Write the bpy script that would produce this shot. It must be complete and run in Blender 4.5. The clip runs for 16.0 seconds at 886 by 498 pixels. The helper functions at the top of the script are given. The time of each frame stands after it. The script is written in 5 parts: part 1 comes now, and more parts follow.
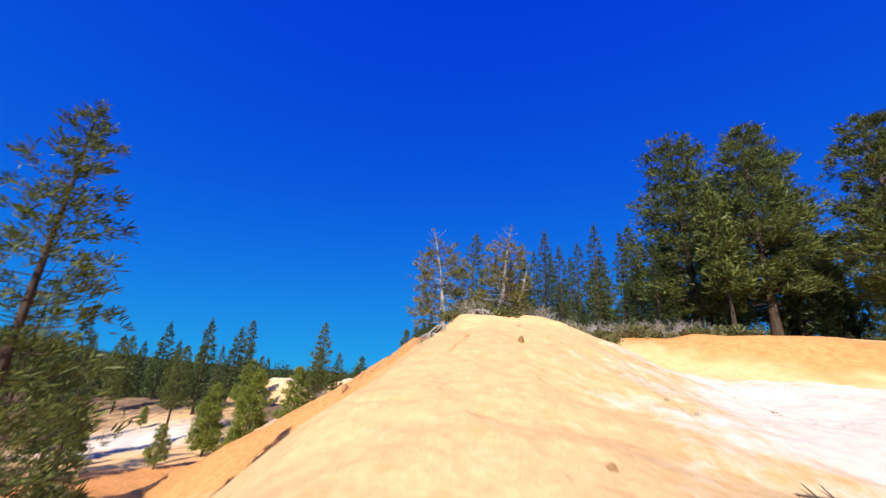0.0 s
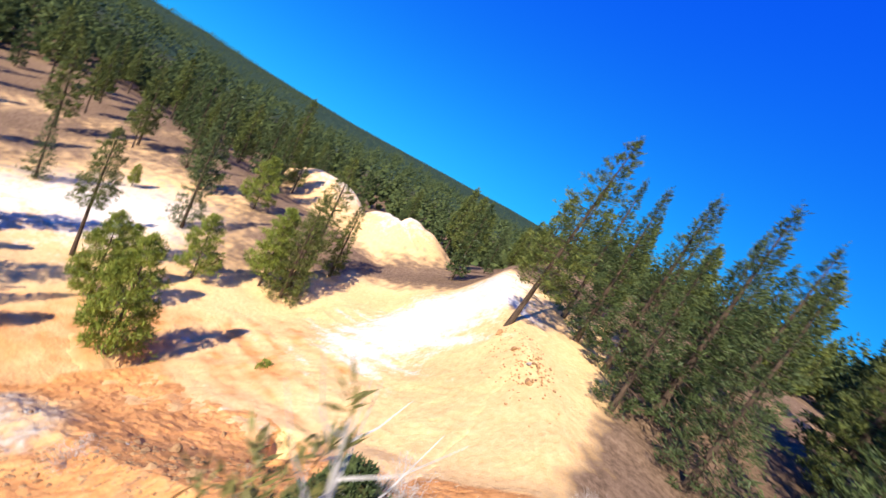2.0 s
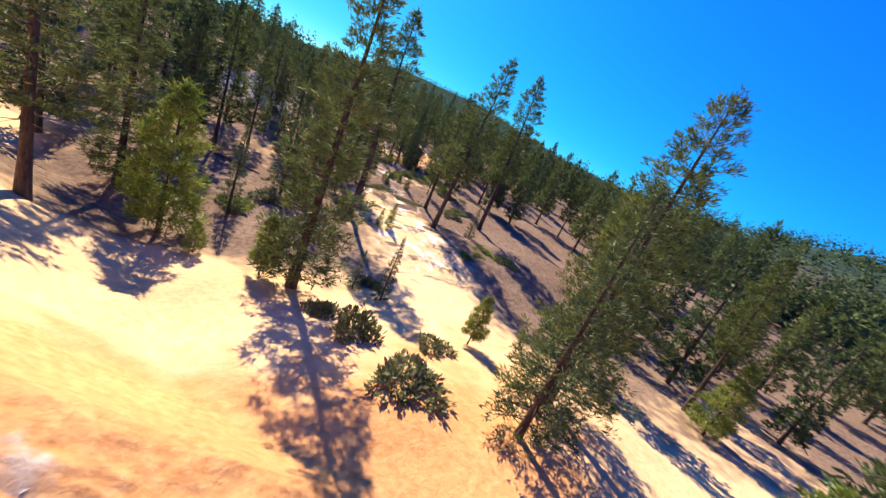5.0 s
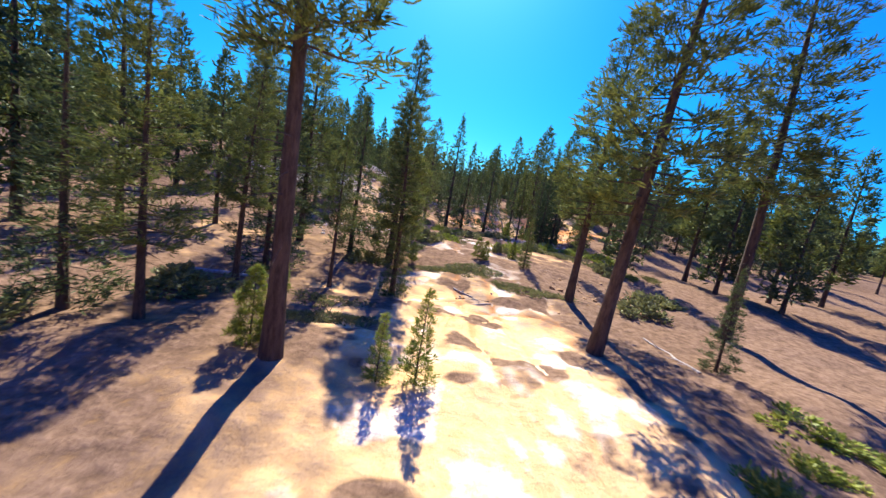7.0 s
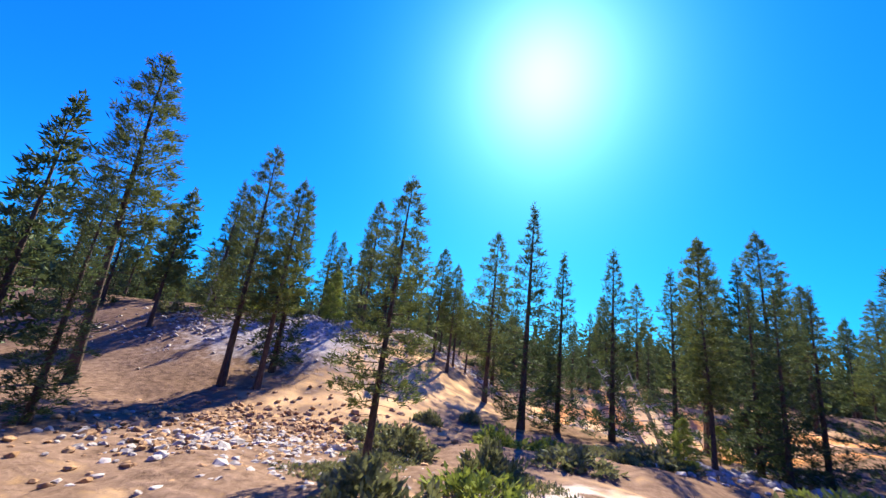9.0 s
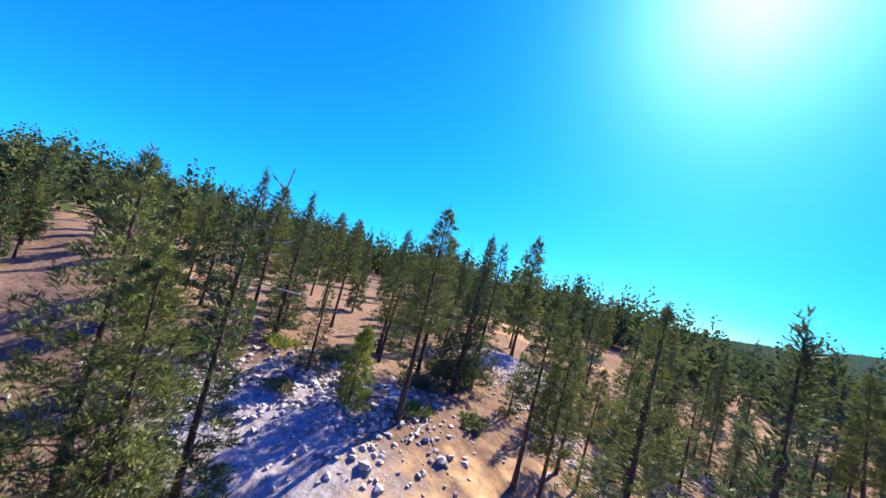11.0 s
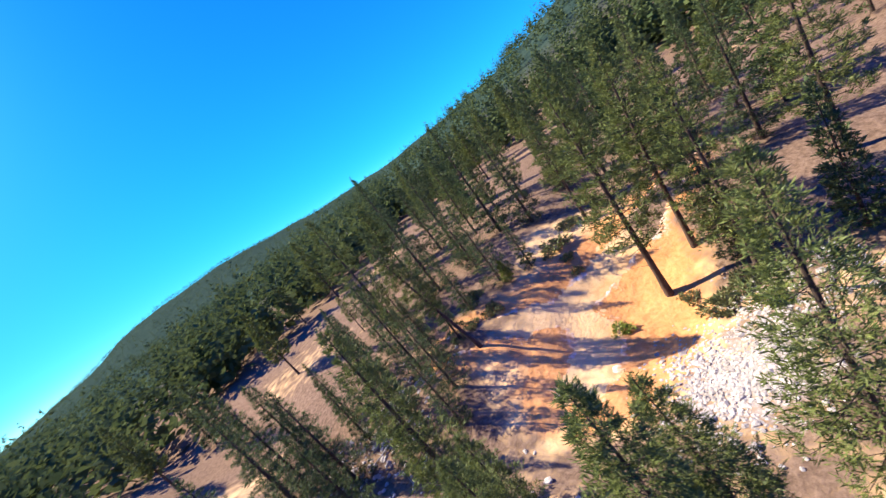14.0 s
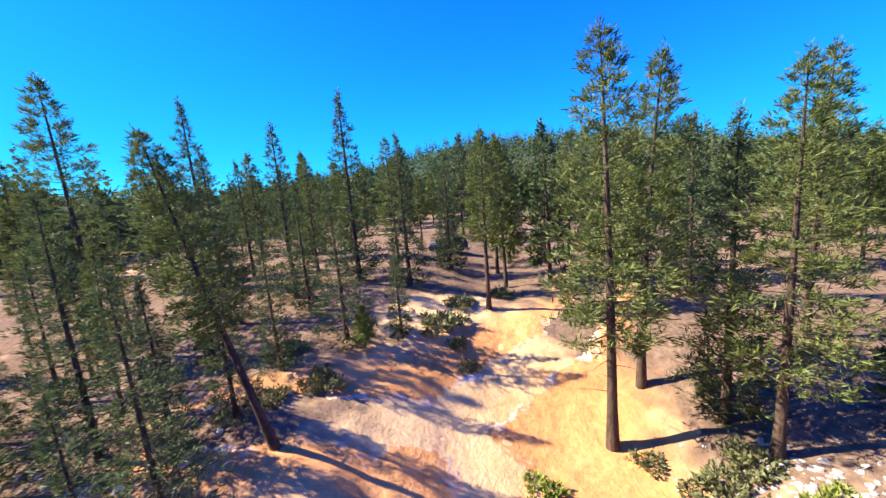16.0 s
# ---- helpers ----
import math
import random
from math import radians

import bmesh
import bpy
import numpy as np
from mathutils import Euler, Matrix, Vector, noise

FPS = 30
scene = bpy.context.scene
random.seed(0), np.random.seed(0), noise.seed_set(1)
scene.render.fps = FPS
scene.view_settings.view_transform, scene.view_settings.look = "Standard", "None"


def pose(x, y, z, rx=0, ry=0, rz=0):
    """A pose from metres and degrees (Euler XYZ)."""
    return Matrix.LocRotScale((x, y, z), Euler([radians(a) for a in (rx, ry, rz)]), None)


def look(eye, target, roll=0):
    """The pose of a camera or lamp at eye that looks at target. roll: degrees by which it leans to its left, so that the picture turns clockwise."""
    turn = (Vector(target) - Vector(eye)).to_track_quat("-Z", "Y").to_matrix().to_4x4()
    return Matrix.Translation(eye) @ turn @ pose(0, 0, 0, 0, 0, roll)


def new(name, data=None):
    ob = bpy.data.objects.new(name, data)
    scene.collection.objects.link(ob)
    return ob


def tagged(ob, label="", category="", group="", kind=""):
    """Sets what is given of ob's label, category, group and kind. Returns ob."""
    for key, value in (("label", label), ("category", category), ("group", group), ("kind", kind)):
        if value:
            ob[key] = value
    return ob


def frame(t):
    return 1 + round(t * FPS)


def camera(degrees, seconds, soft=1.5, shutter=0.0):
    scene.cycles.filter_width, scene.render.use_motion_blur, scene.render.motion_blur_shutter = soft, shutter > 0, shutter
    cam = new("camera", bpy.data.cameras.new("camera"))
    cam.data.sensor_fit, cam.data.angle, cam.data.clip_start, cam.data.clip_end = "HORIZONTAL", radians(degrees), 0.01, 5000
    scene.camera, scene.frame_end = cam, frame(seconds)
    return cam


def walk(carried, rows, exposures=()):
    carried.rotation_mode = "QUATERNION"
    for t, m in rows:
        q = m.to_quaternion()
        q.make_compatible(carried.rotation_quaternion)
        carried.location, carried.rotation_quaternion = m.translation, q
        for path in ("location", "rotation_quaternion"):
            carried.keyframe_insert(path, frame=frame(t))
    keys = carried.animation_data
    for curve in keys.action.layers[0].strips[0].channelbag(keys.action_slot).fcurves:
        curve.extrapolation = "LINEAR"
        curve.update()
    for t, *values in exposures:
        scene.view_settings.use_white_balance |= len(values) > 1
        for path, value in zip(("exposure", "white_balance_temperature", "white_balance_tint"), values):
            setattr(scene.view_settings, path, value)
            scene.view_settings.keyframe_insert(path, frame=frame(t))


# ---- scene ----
cam = camera(97.0, 16.0, soft=1.4, shutter=0.15)
ROWS = [
    (0, -28.36, 15.42, 16.24, 108.47, -3.08, -159.99),
    (0.5, -26.23, 10.13, 18.96, 111.06, 3.08, -160.38),
    (1, -24.67, 5.47, 21.96, 105.92, 3.19, -162.06),
    (1.5, -21.66, 2.53, 24.41, 94.44, -5.50, -162.53),
    (2, -21.11, -2.53, 25.81, 78.93, -28.11, -147.74),
    (2.5, -21.70, -9.49, 26.06, 54.85, -42.40, -110.32),
    (3, -20.75, -11.94, 26.04, 38.95, -32.59, -75.70),
    (3.5, -18.60, -13.68, 24.21, 44.88, -19.74, -59.10),
    (4, -14.93, -13.72, 21.56, 58.10, -19.29, -47.88),
    (4.3, -12.17, -13.37, 20.09, 62.48, -21.62, -39.36),
    (4.5, -10.32, -12.84, 19.04, 65.62, -24.15, -33.23),
    (4.7, -8.20, -12.20, 18.30, 68.13, -24.31, -27.45),
    (6.8, 5.08, 9.51, 12.07, 79.01, -10.83, -0.31),
    (7, 5.35, 11.76, 11.61, 80.11, -9.83, 0.56),
    (7.5, 6.14, 17.48, 10.40, 85.40, -6.14, 2.91),
    (7.6, 6.28, 18.62, 10.17, 86.87, -5.43, 3.49),
    (8, 6.71, 23.04, 9.34, 93.36, -2.68, 6.19),
    (8.3, 6.75, 26.33, 9.35, 98.05, -2.38, 8.01),
    (8.5, 6.89, 28.30, 9.19, 101.28, -2.47, 9.82),
    (9, 7.22, 32.87, 9.74, 105.40, -7.17, 14.67),
    (9.2, 7.52, 34.30, 9.59, 106.55, -8.86, 18.10),
    (11.3, 3.77, 45.70, 18.60, 91.29, -12.27, 37.64),
    (11.5, 3.09, 46.57, 18.88, 91.08, -7.74, 37.28),
    (12, 1.27, 48.89, 19.52, 91.16, 3.90, 34.58),
    (12.5, -0.45, 51.10, 20.00, 89.97, 14.39, 26.60),
    (13, -1.40, 52.94, 20.27, 86.96, 26.82, 4.74),
    (13.5, -4.03, 54.85, 22.61, 72.46, 32.11, -37.97),
    (14, -5.03, 58.81, 22.02, 72.06, 36.25, -59.85),
    (14.5, -4.62, 62.17, 20.96, 73.59, 32.90, -67.90),
    (15, -2.76, 64.14, 20.11, 73.75, 22.67, -70.13),
    (15.3, -1.27, 65.65, 19.24, 74.14, 14.04, -72.22),
    (15.5, -0.18, 66.68, 18.59, 74.49, 9.42, -74.05),
    (16, 2.53, 69.01, 16.30, 79.75, 4.77, -79.88),
]
# World: +y points to the sun's side, z up, metres.
walk(cam, [(t, pose(x, y, z, a, b, c)) for t, x, y, z, a, b, c in ROWS],
    exposures=[(0, 0.55), (1.0, 0.98), (1.8, 0.95), (2.6, 0.78), (3.6, 0.66), (4.7, 1.15), (6.8, 1.45), (8, 1.65), (9.2, 1.65), (11.3, 1.7), (12.5, 1.55), (13.5, 1.45), (14.5, 1.6), (16, 1.75)])

# ---------------- light ----------------
SUN_UP = 41.0
world = bpy.data.worlds.new("sky_world")
scene.world = world
world.use_nodes = True
wn = world.node_tree
sky = wn.nodes.new("ShaderNodeTexSky")
sky.sky_type, sky.sun_disc = "NISHITA", False
sky.sun_elevation, sky.sun_rotation = radians(SUN_UP), radians(-3)
sky.altitude, sky.air_density, sky.dust_density, sky.ozone_density = 2600, 0.85, 0.0, 5.0
# deep, polarised-looking blue: each channel of the sky is bent and levelled off by itself
split, merge = wn.nodes.new("ShaderNodeSeparateColor"), wn.nodes.new("ShaderNodeCombineColor")
wn.links.new(sky.outputs["Color"], split.inputs["Color"])
for name, power, gain, most in (("Red", 1.5, 0.05, 0.16), ("Green", 1.4, 0.7, 3.0), ("Blue", 0.6, 14.0, 6.5)):
    bent, scaled, plus, level = (wn.nodes.new("ShaderNodeMath") for _ in range(4))
    bent.operation, scaled.operation, plus.operation, level.operation = "POWER", "MULTIPLY", "ADD", "DIVIDE"
    bent.inputs[1].default_value, scaled.inputs[1].default_value, plus.inputs[1].default_value = power, gain, most
    wn.links.new(split.outputs[name], bent.inputs[0])
    wn.links.new(bent.outputs[0], scaled.inputs[0])
    wn.links.new(scaled.outputs[0], plus.inputs[0])
    up = wn.nodes.new("ShaderNodeMath")
    up.operation = "MULTIPLY"
    up.inputs[1].default_value = most
    wn.links.new(scaled.outputs[0], up.inputs[0])
    wn.links.new(up.outputs[0], level.inputs[0])
    wn.links.new(plus.outputs[0], level.inputs[1])
    wn.links.new(level.outputs[0], merge.inputs[name])
# haze that scatters sunlight round the sun
haze = wn.nodes.new("ShaderNodeTexSky")
haze.sky_type, haze.sun_disc = "NISHITA", False
haze.sun_elevation, haze.sun_rotation = sky.sun_elevation, sky.sun_rotation
haze.altitude, haze.air_density, haze.dust_density, haze.ozone_density = 2600, 0.0, 4.0, 0.0
bright = wn.nodes.new("ShaderNodeGamma")
bright.inputs["Gamma"].default_value = 2.2
wn.links.new(haze.outputs["Color"], bright.inputs["Color"])
glare = wn.nodes.new("ShaderNodeMix")
glare.data_type, glare.blend_type = "RGBA", "ADD"
glare.inputs[0].default_value = 0.026
veil, veiled = wn.nodes.new("ShaderNodeVectorMath"), wn.nodes.new("ShaderNodeVectorMath")
veil.operation, veiled.operation = "MULTIPLY", "ADD"
veil.inputs[1].default_value = (0.0, 0.36, 0.12)
wn.links.new(haze.outputs["Color"], veil.inputs[0])
wn.links.new(merge.outputs["Color"], veiled.inputs[0])
wn.links.new(veil.outputs[0], veiled.inputs[1])
wn.links.new(veiled.outputs[0], glare.inputs[6])
wn.links.new(bright.outputs["Color"], glare.inputs[7])
wn.links.new(glare.outputs[2], wn.nodes["Background"].inputs["Color"])
wn.nodes["Background"].inputs["Strength"].default_value = 0.095
sun = new("sun", bpy.data.lights.new("sun", "SUN"))
sun.data.energy, sun.data.angle, sun.data.color = 5.0, radians(0.55), (1.0, 0.92, 0.79)
sun.matrix_world = look((-200 * math.sin(radians(3)) * math.cos(radians(SUN_UP)), 200 * math.cos(radians(3)) * math.cos(radians(SUN_UP)), 200 * math.sin(radians(SUN_UP))), (0, 0, 0))

# ---------------- materials ----------------
def node_mat(name):
    m = bpy.data.materials.new(name)
    m.use_nodes = True
    t = m.node_tree
    return m, t, t.nodes["Principled BSDF"], t.nodes["Material Output"]


def noise_node(t, scale, detail=6.0, rough=0.6, coord=None):
    n = t.nodes.new("ShaderNodeTexNoise")
    n.inputs["Scale"].default_value, n.inputs["Detail"].default_value, n.inputs["Roughness"].default_value = scale, detail, rough
    if coord is None:
        g = t.nodes.new("ShaderNodeTexCoord")
        coord = g.outputs["Object"]
    t.links.new(coord, n.inputs["Vector"])
    return n


def ramp_node(t, fac, stops):
    r = t.nodes.new("ShaderNodeValToRGB")
    while len(r.color_ramp.elements) < len(stops):
        r.color_ramp.elements.new(0.5)
    for e, (p, c) in zip(r.color_ramp.elements, stops):
        e.position, e.color = p, (*c, 1)
    t.links.new(fac, r.inputs["Fac"])
    return r


def mix_node(t, fac, a, b, blend="MIX"):
    m = t.nodes.new("ShaderNodeMix")
    m.data_type, m.blend_type = "RGBA", blend
    for sock, value in (("Factor", fac), ("A", a), ("B", b)):
        target = [i for i in m.inputs if i.name == sock and (i.type == "RGBA" or sock == "Factor")][0]
        if hasattr(value, "links"):
            t.links.new(value, target)
        else:
            target.default_value = value if sock == "Factor" else (*value, 1)
    return [o for o in m.outputs if o.type == "RGBA"][0]


def bump_to(t, bsdf, height, strength, distance):
    b = t.nodes.new("ShaderNodeBump")
    b.inputs["Strength"].default_value, b.inputs["Distance"].default_value = strength, distance
    t.links.new(height, b.inputs["Height"])
    t.links.new(b.outputs["Normal"], bsdf.inputs["Normal"])


def needle_mat(name, dark, light, tip, island=False, gloss=0.015):
    """Needles: a diffuse leaf that lets a part of the light through; its hue differs from tree to tree."""
    m, t, bsdf, out = node_mat(name)
    t.nodes.remove(bsdf)
    if island:
        g = t.nodes.new("ShaderNodeNewGeometry")
        rnd = g.outputs["Random Per Island"]
    else:
        g = t.nodes.new("ShaderNodeObjectInfo")
        rnd = g.outputs["Random"]
    n = noise_node(t, 0.14 if island else 1.3, 4.0)
    shade = ramp_node(t, n.outputs["Fac"], [(0.36, (0, 0, 0)), (0.64, (1, 1, 1))])
    base = mix_node(t, shade.outputs["Color"], dark, light)
    half = t.nodes.new("ShaderNodeMath")
    half.operation = "MULTIPLY"
    half.inputs[1].default_value = 0.6
    t.links.new(rnd, half.inputs[0])
    base = mix_node(t, half.outputs[0], base, tip)
    fine = noise_node(t, 14.0, 2.0)
    r = ramp_node(t, fine.outputs["Fac"], [(0.3, (0.55, 0.55, 0.55)), (0.7, (1.25, 1.25, 1.25))])
    base = mix_node(t, 1.0, base, r.outputs["Color"], "MULTIPLY")
    d, tr = t.nodes.new("ShaderNodeBsdfDiffuse"), t.nodes.new("ShaderNodeBsdfTranslucent")
    gl = t.nodes.new("ShaderNodeBsdfGlossy")
    gl.inputs["Roughness"].default_value = 0.45
    gl.inputs["Color"].default_value = (0.6, 0.65, 0.6, 1)
    s1, s2 = t.nodes.new("ShaderNodeMixShader"), t.nodes.new("ShaderNodeMixShader")
    s1.inputs["Fac"].default_value, s2.inputs["Fac"].default_value = 0.24, gloss
    t.links.new(base, d.inputs["Color"])
    t.links.new(base, tr.inputs["Color"])
    t.links.new(d.outputs[0], s1.inputs[1])
    t.links.new(tr.outputs[0], s1.inputs[2])
    t.links.new(s1.outputs[0], s2.inputs[1])
    t.links.new(gl.outputs[0], s2.inputs[2])
    t.links.new(s2.outputs[0], out.inputs["Surface"])
    return m


def rough_mat(name, a, b, scale=6.0, rough=0.9, bump=0.4, dist=0.05, stretch=None):
    m, t, bsdf, out = node_mat(name)
    g = t.nodes.new("ShaderNodeTexCoord")
    coord = g.outputs["Object"]
    if stretch:
        mp = t.nodes.new("ShaderNodeMapping")
        mp.inputs["Scale"].default_value = stretch
        t.links.new(coord, mp.inputs["Vector"])
        coord = mp.outputs["Vector"]
    n = noise_node(t, scale, 8.0, 0.65, coord)
    big = noise_node(t, scale * 0.17, 3.0, 0.5, coord)
    c = ramp_node(t, n.outputs["Fac"], [(0.32, a), (0.68, b)]).outputs["Color"]
    k = ramp_node(t, big.outputs["Fac"], [(0.3, (0.72, 0.72, 0.72)), (0.7, (1.15, 1.15, 1.15))]).outputs["Color"]
    t.links.new(mix_node(t, 1.0, c, k, "MULTIPLY"), bsdf.inputs["Base Color"])
    bsdf.inputs["Roughness"].default_value = rough
    bsdf.inputs["Specular IOR Level"].default_value = 0.25
    bump_to(t, bsdf, n.outputs["Fac"], bump, dist)
    return m


M_PINE = needle_mat("pine_needles", (0.045, 0.072, 0.020), (0.225, 0.240, 0.060), (0.150, 0.175, 0.058))
M_YOUNG = needle_mat("young_pine_needles", (0.110, 0.160, 0.026), (0.340, 0.360, 0.065), (0.250, 0.290, 0.060))
M_FIR = needle_mat("fir_needles", (0.032, 0.056, 0.023), (0.135, 0.170, 0.056), (0.100, 0.126, 0.052))
M_DRY = needle_mat("dry_needles", (0.130, 0.120, 0.040), (0.320, 0.260, 0.090), (0.200, 0.190, 0.065))
M_SHRUB = needle_mat("shrub_leaves", (0.120, 0.130, 0.050), (0.250, 0.250, 0.100), (0.190, 0.185, 0.085))
M_FAR = needle_mat("far_needles", (0.050, 0.078, 0.032), (0.140, 0.165, 0.055), (0.095, 0.118, 0.050), island=True, gloss=0.0)
M_BARK = rough_mat("pine_bark", (0.040, 0.026, 0.018), (0.130, 0.085, 0.058), 7.0, 0.95, 0.9, 0.06, (1, 1, 0.25))
M_DEAD = rough_mat("bleached_wood", (0.26, 0.23, 0.20), (0.50, 0.46, 0.42), 9.0, 0.85, 0.5, 0.02, (1, 1, 0.2))
M_TWIG = rough_mat("grey_twigs", (0.34, 0.29, 0.25), (0.60, 0.53, 0.47), 9.0, 0.9, 0.2, 0.01)
M_ROCK = rough_mat("pale_rock", (0.25, 0.21, 0.175), (0.55, 0.48, 0.40), 5.0, 0.9, 0.6, 0.05)
M_RUST = rough_mat("ochre_rock", (0.24, 0.12, 0.05), (0.46, 0.28, 0.13), 5.0, 0.9, 0.6, 0.05)


def ground_mat():
    """Bare clay and sand: the attribute says which earth lies where (red: orange clay, green: white clay, blue: needle
    litter and the shade painted into the bank's cracks, alpha: grey rubble).
    """
    m, t, bsdf, out = node_mat("bare_earth")
    at = t.nodes.new("ShaderNodeAttribute")
    at.attribute_name = "earth"
    sep = t.nodes.new("ShaderNodeSeparateColor")
    t.links.new(at.outputs["Color"], sep.inputs["Color"])
    fine, mid, big = noise_node(t, 3.2, 9.0, 0.7), noise_node(t, 0.8, 9.0, 0.7), noise_node(t, 0.12, 4.0, 0.5)
    speck = noise_node(t, 22.0, 3.0, 0.6)

    def earth(a, b):
        return ramp_node(t, fine.outputs["Fac"], [(0.30, a), (0.70, b)]).outputs["Color"]

    yellow = earth((0.63, 0.375, 0.165), (0.80, 0.545, 0.28))
    orange = earth((0.52, 0.215, 0.070), (0.76, 0.375, 0.150))
    white = earth((0.66, 0.56, 0.46), (0.82, 0.74, 0.63))
    litter = earth((0.09, 0.056, 0.036), (0.29, 0.19, 0.125))
    rubble = earth((0.20, 0.17, 0.145), (0.48, 0.42, 0.36))

    def edge(sock):
        """Lets a mask break up along noise, as stains do."""
        add = t.nodes.new("ShaderNodeMath")
        add.operation = "ADD"
        sub = t.nodes.new("ShaderNodeMath")
        sub.operation = "MULTIPLY_ADD"
        sub.inputs[1].default_value, sub.inputs[2].default_value = 1.3, -0.65
        t.links.new(mid.outputs["Fac"], sub.inputs[0])
        t.links.new(sock, add.inputs[0])
        t.links.new(sub.outputs[0], add.inputs[1])
        return ramp_node(t, add.outputs[0], [(0.32, (0, 0, 0)), (0.68, (1, 1, 1))]).outputs["Color"]

    c = mix_node(t, edge(sep.outputs["Red"]), yellow, orange)
    c = mix_node(t, edge(sep.outputs["Green"]), c, white)
    c = mix_node(t, edge(sep.outputs["Blue"]), c, litter)
    c = mix_node(t, edge(at.outputs["Alpha"]), c, rubble)
    can = t.nodes.new("ShaderNodeAttribute")
    can.attribute_name = "canopy"
    # colour of far woods; its slight blue is haze painted into the ground
    woods = ramp_node(t, noise_node(t, 0.05, 8.0, 0.75).outputs["Fac"], [(0.35, (0.018, 0.034, 0.028)), (0.65, (0.045, 0.070, 0.048))]).outputs["Color"]
    c = mix_node(t, can.outputs["Fac"], c, woods)
    k = ramp_node(t, big.outputs["Fac"], [(0.3, (0.84, 0.82, 0.80)), (0.7, (1.08, 1.08, 1.08))]).outputs["Color"]
    c = mix_node(t, 1.0, c, k, "MULTIPLY")
    k = ramp_node(t, speck.outputs["Fac"], [(0.28, (0.70, 0.66, 0.62)), (0.42, (1, 1, 1))]).outputs["Color"]
    c = mix_node(t, 0.6, c, k, "MULTIPLY")
    t.links.new(c, bsdf.inputs["Base Color"])
    bsdf.inputs["Roughness"].default_value = 0.95
    bsdf.inputs["Specular IOR Level"].default_value = 0.0
    bump_to(t, bsdf, fine.outputs["Fac"], 0.55, 0.18)
    return m


M_GROUND = ground_mat()

# ---------------- the lie of the land ----------------
def hash2(ix, iy, seed):
    v = np.sin(ix * 127.1 + iy * 311.7 + seed * 74.7) * 43758.5453
    return v - np.floor(v)


def value_noise(x, y, seed=0):
    ix, iy = np.floor(x), np.floor(y)
    fx, fy = x - ix, y - iy
    fx, fy = fx * fx * (3 - 2 * fx), fy * fy * (3 - 2 * fy)
    a, b = hash2(ix, iy, seed), hash2(ix + 1, iy, seed)
    c, d = hash2(ix, iy + 1, seed), hash2(ix + 1, iy + 1, seed)
    return (a + (b - a) * fx) * (1 - fy) + (c + (d - c) * fx) * fy


def fbm(x, y, seed=0, octaves=4):
    total, amp = 0.0, 0.5
    for o in range(octaves):
        total = total + amp * (value_noise(x * 2**o, y * 2**o, seed + o) - 0.5)
        amp *= 0.5
    return total


def smooth(a, b, v):
    t = np.clip((v - a) / (b - a), 0, 1)
    return t * t * (3 - 2 * t)


def blob(x, y, cx, cy, rx, ry=None, turn=0.0):
    ry = ry or rx
    c, s = math.cos(radians(turn)), math.sin(radians(turn))
    dx, dy = x - cx, y - cy
    return np.exp(-(((dx * c + dy * s) / rx) ** 2 + ((dy * c - dx * s) / ry) ** 2))


# The hill's east side: where it passes 19, 13 and 9.5 m, from south to north.
SIDE_Y = [-70, -50, -42, -34.5, -26, -20.6, -16, -12.5, -10, -7.8, -5, -1.5, 4, 10, 18, 30, 50]
SIDE_TOP = [-6, -8, -9.6, -11.3, -16, -19.8, -22.3, -22.3, -18.3, -17.6, -20, -23.2, -24, -26, -30, -38, -46]
SIDE_MID = [-2, -3, -4.5, -6.9, -10.5, -12.3, -13.0, -11.6, -10.0, -8.0, -8.6, -14, -17, -19, -23, -30, -40]
SIDE_LOW = [6, 5, 2, -3.4, -3.6, -4.5, -5, -5.0, -4.2, -2.4, -1.2, -6, -10, -13, -18, -24, -34]


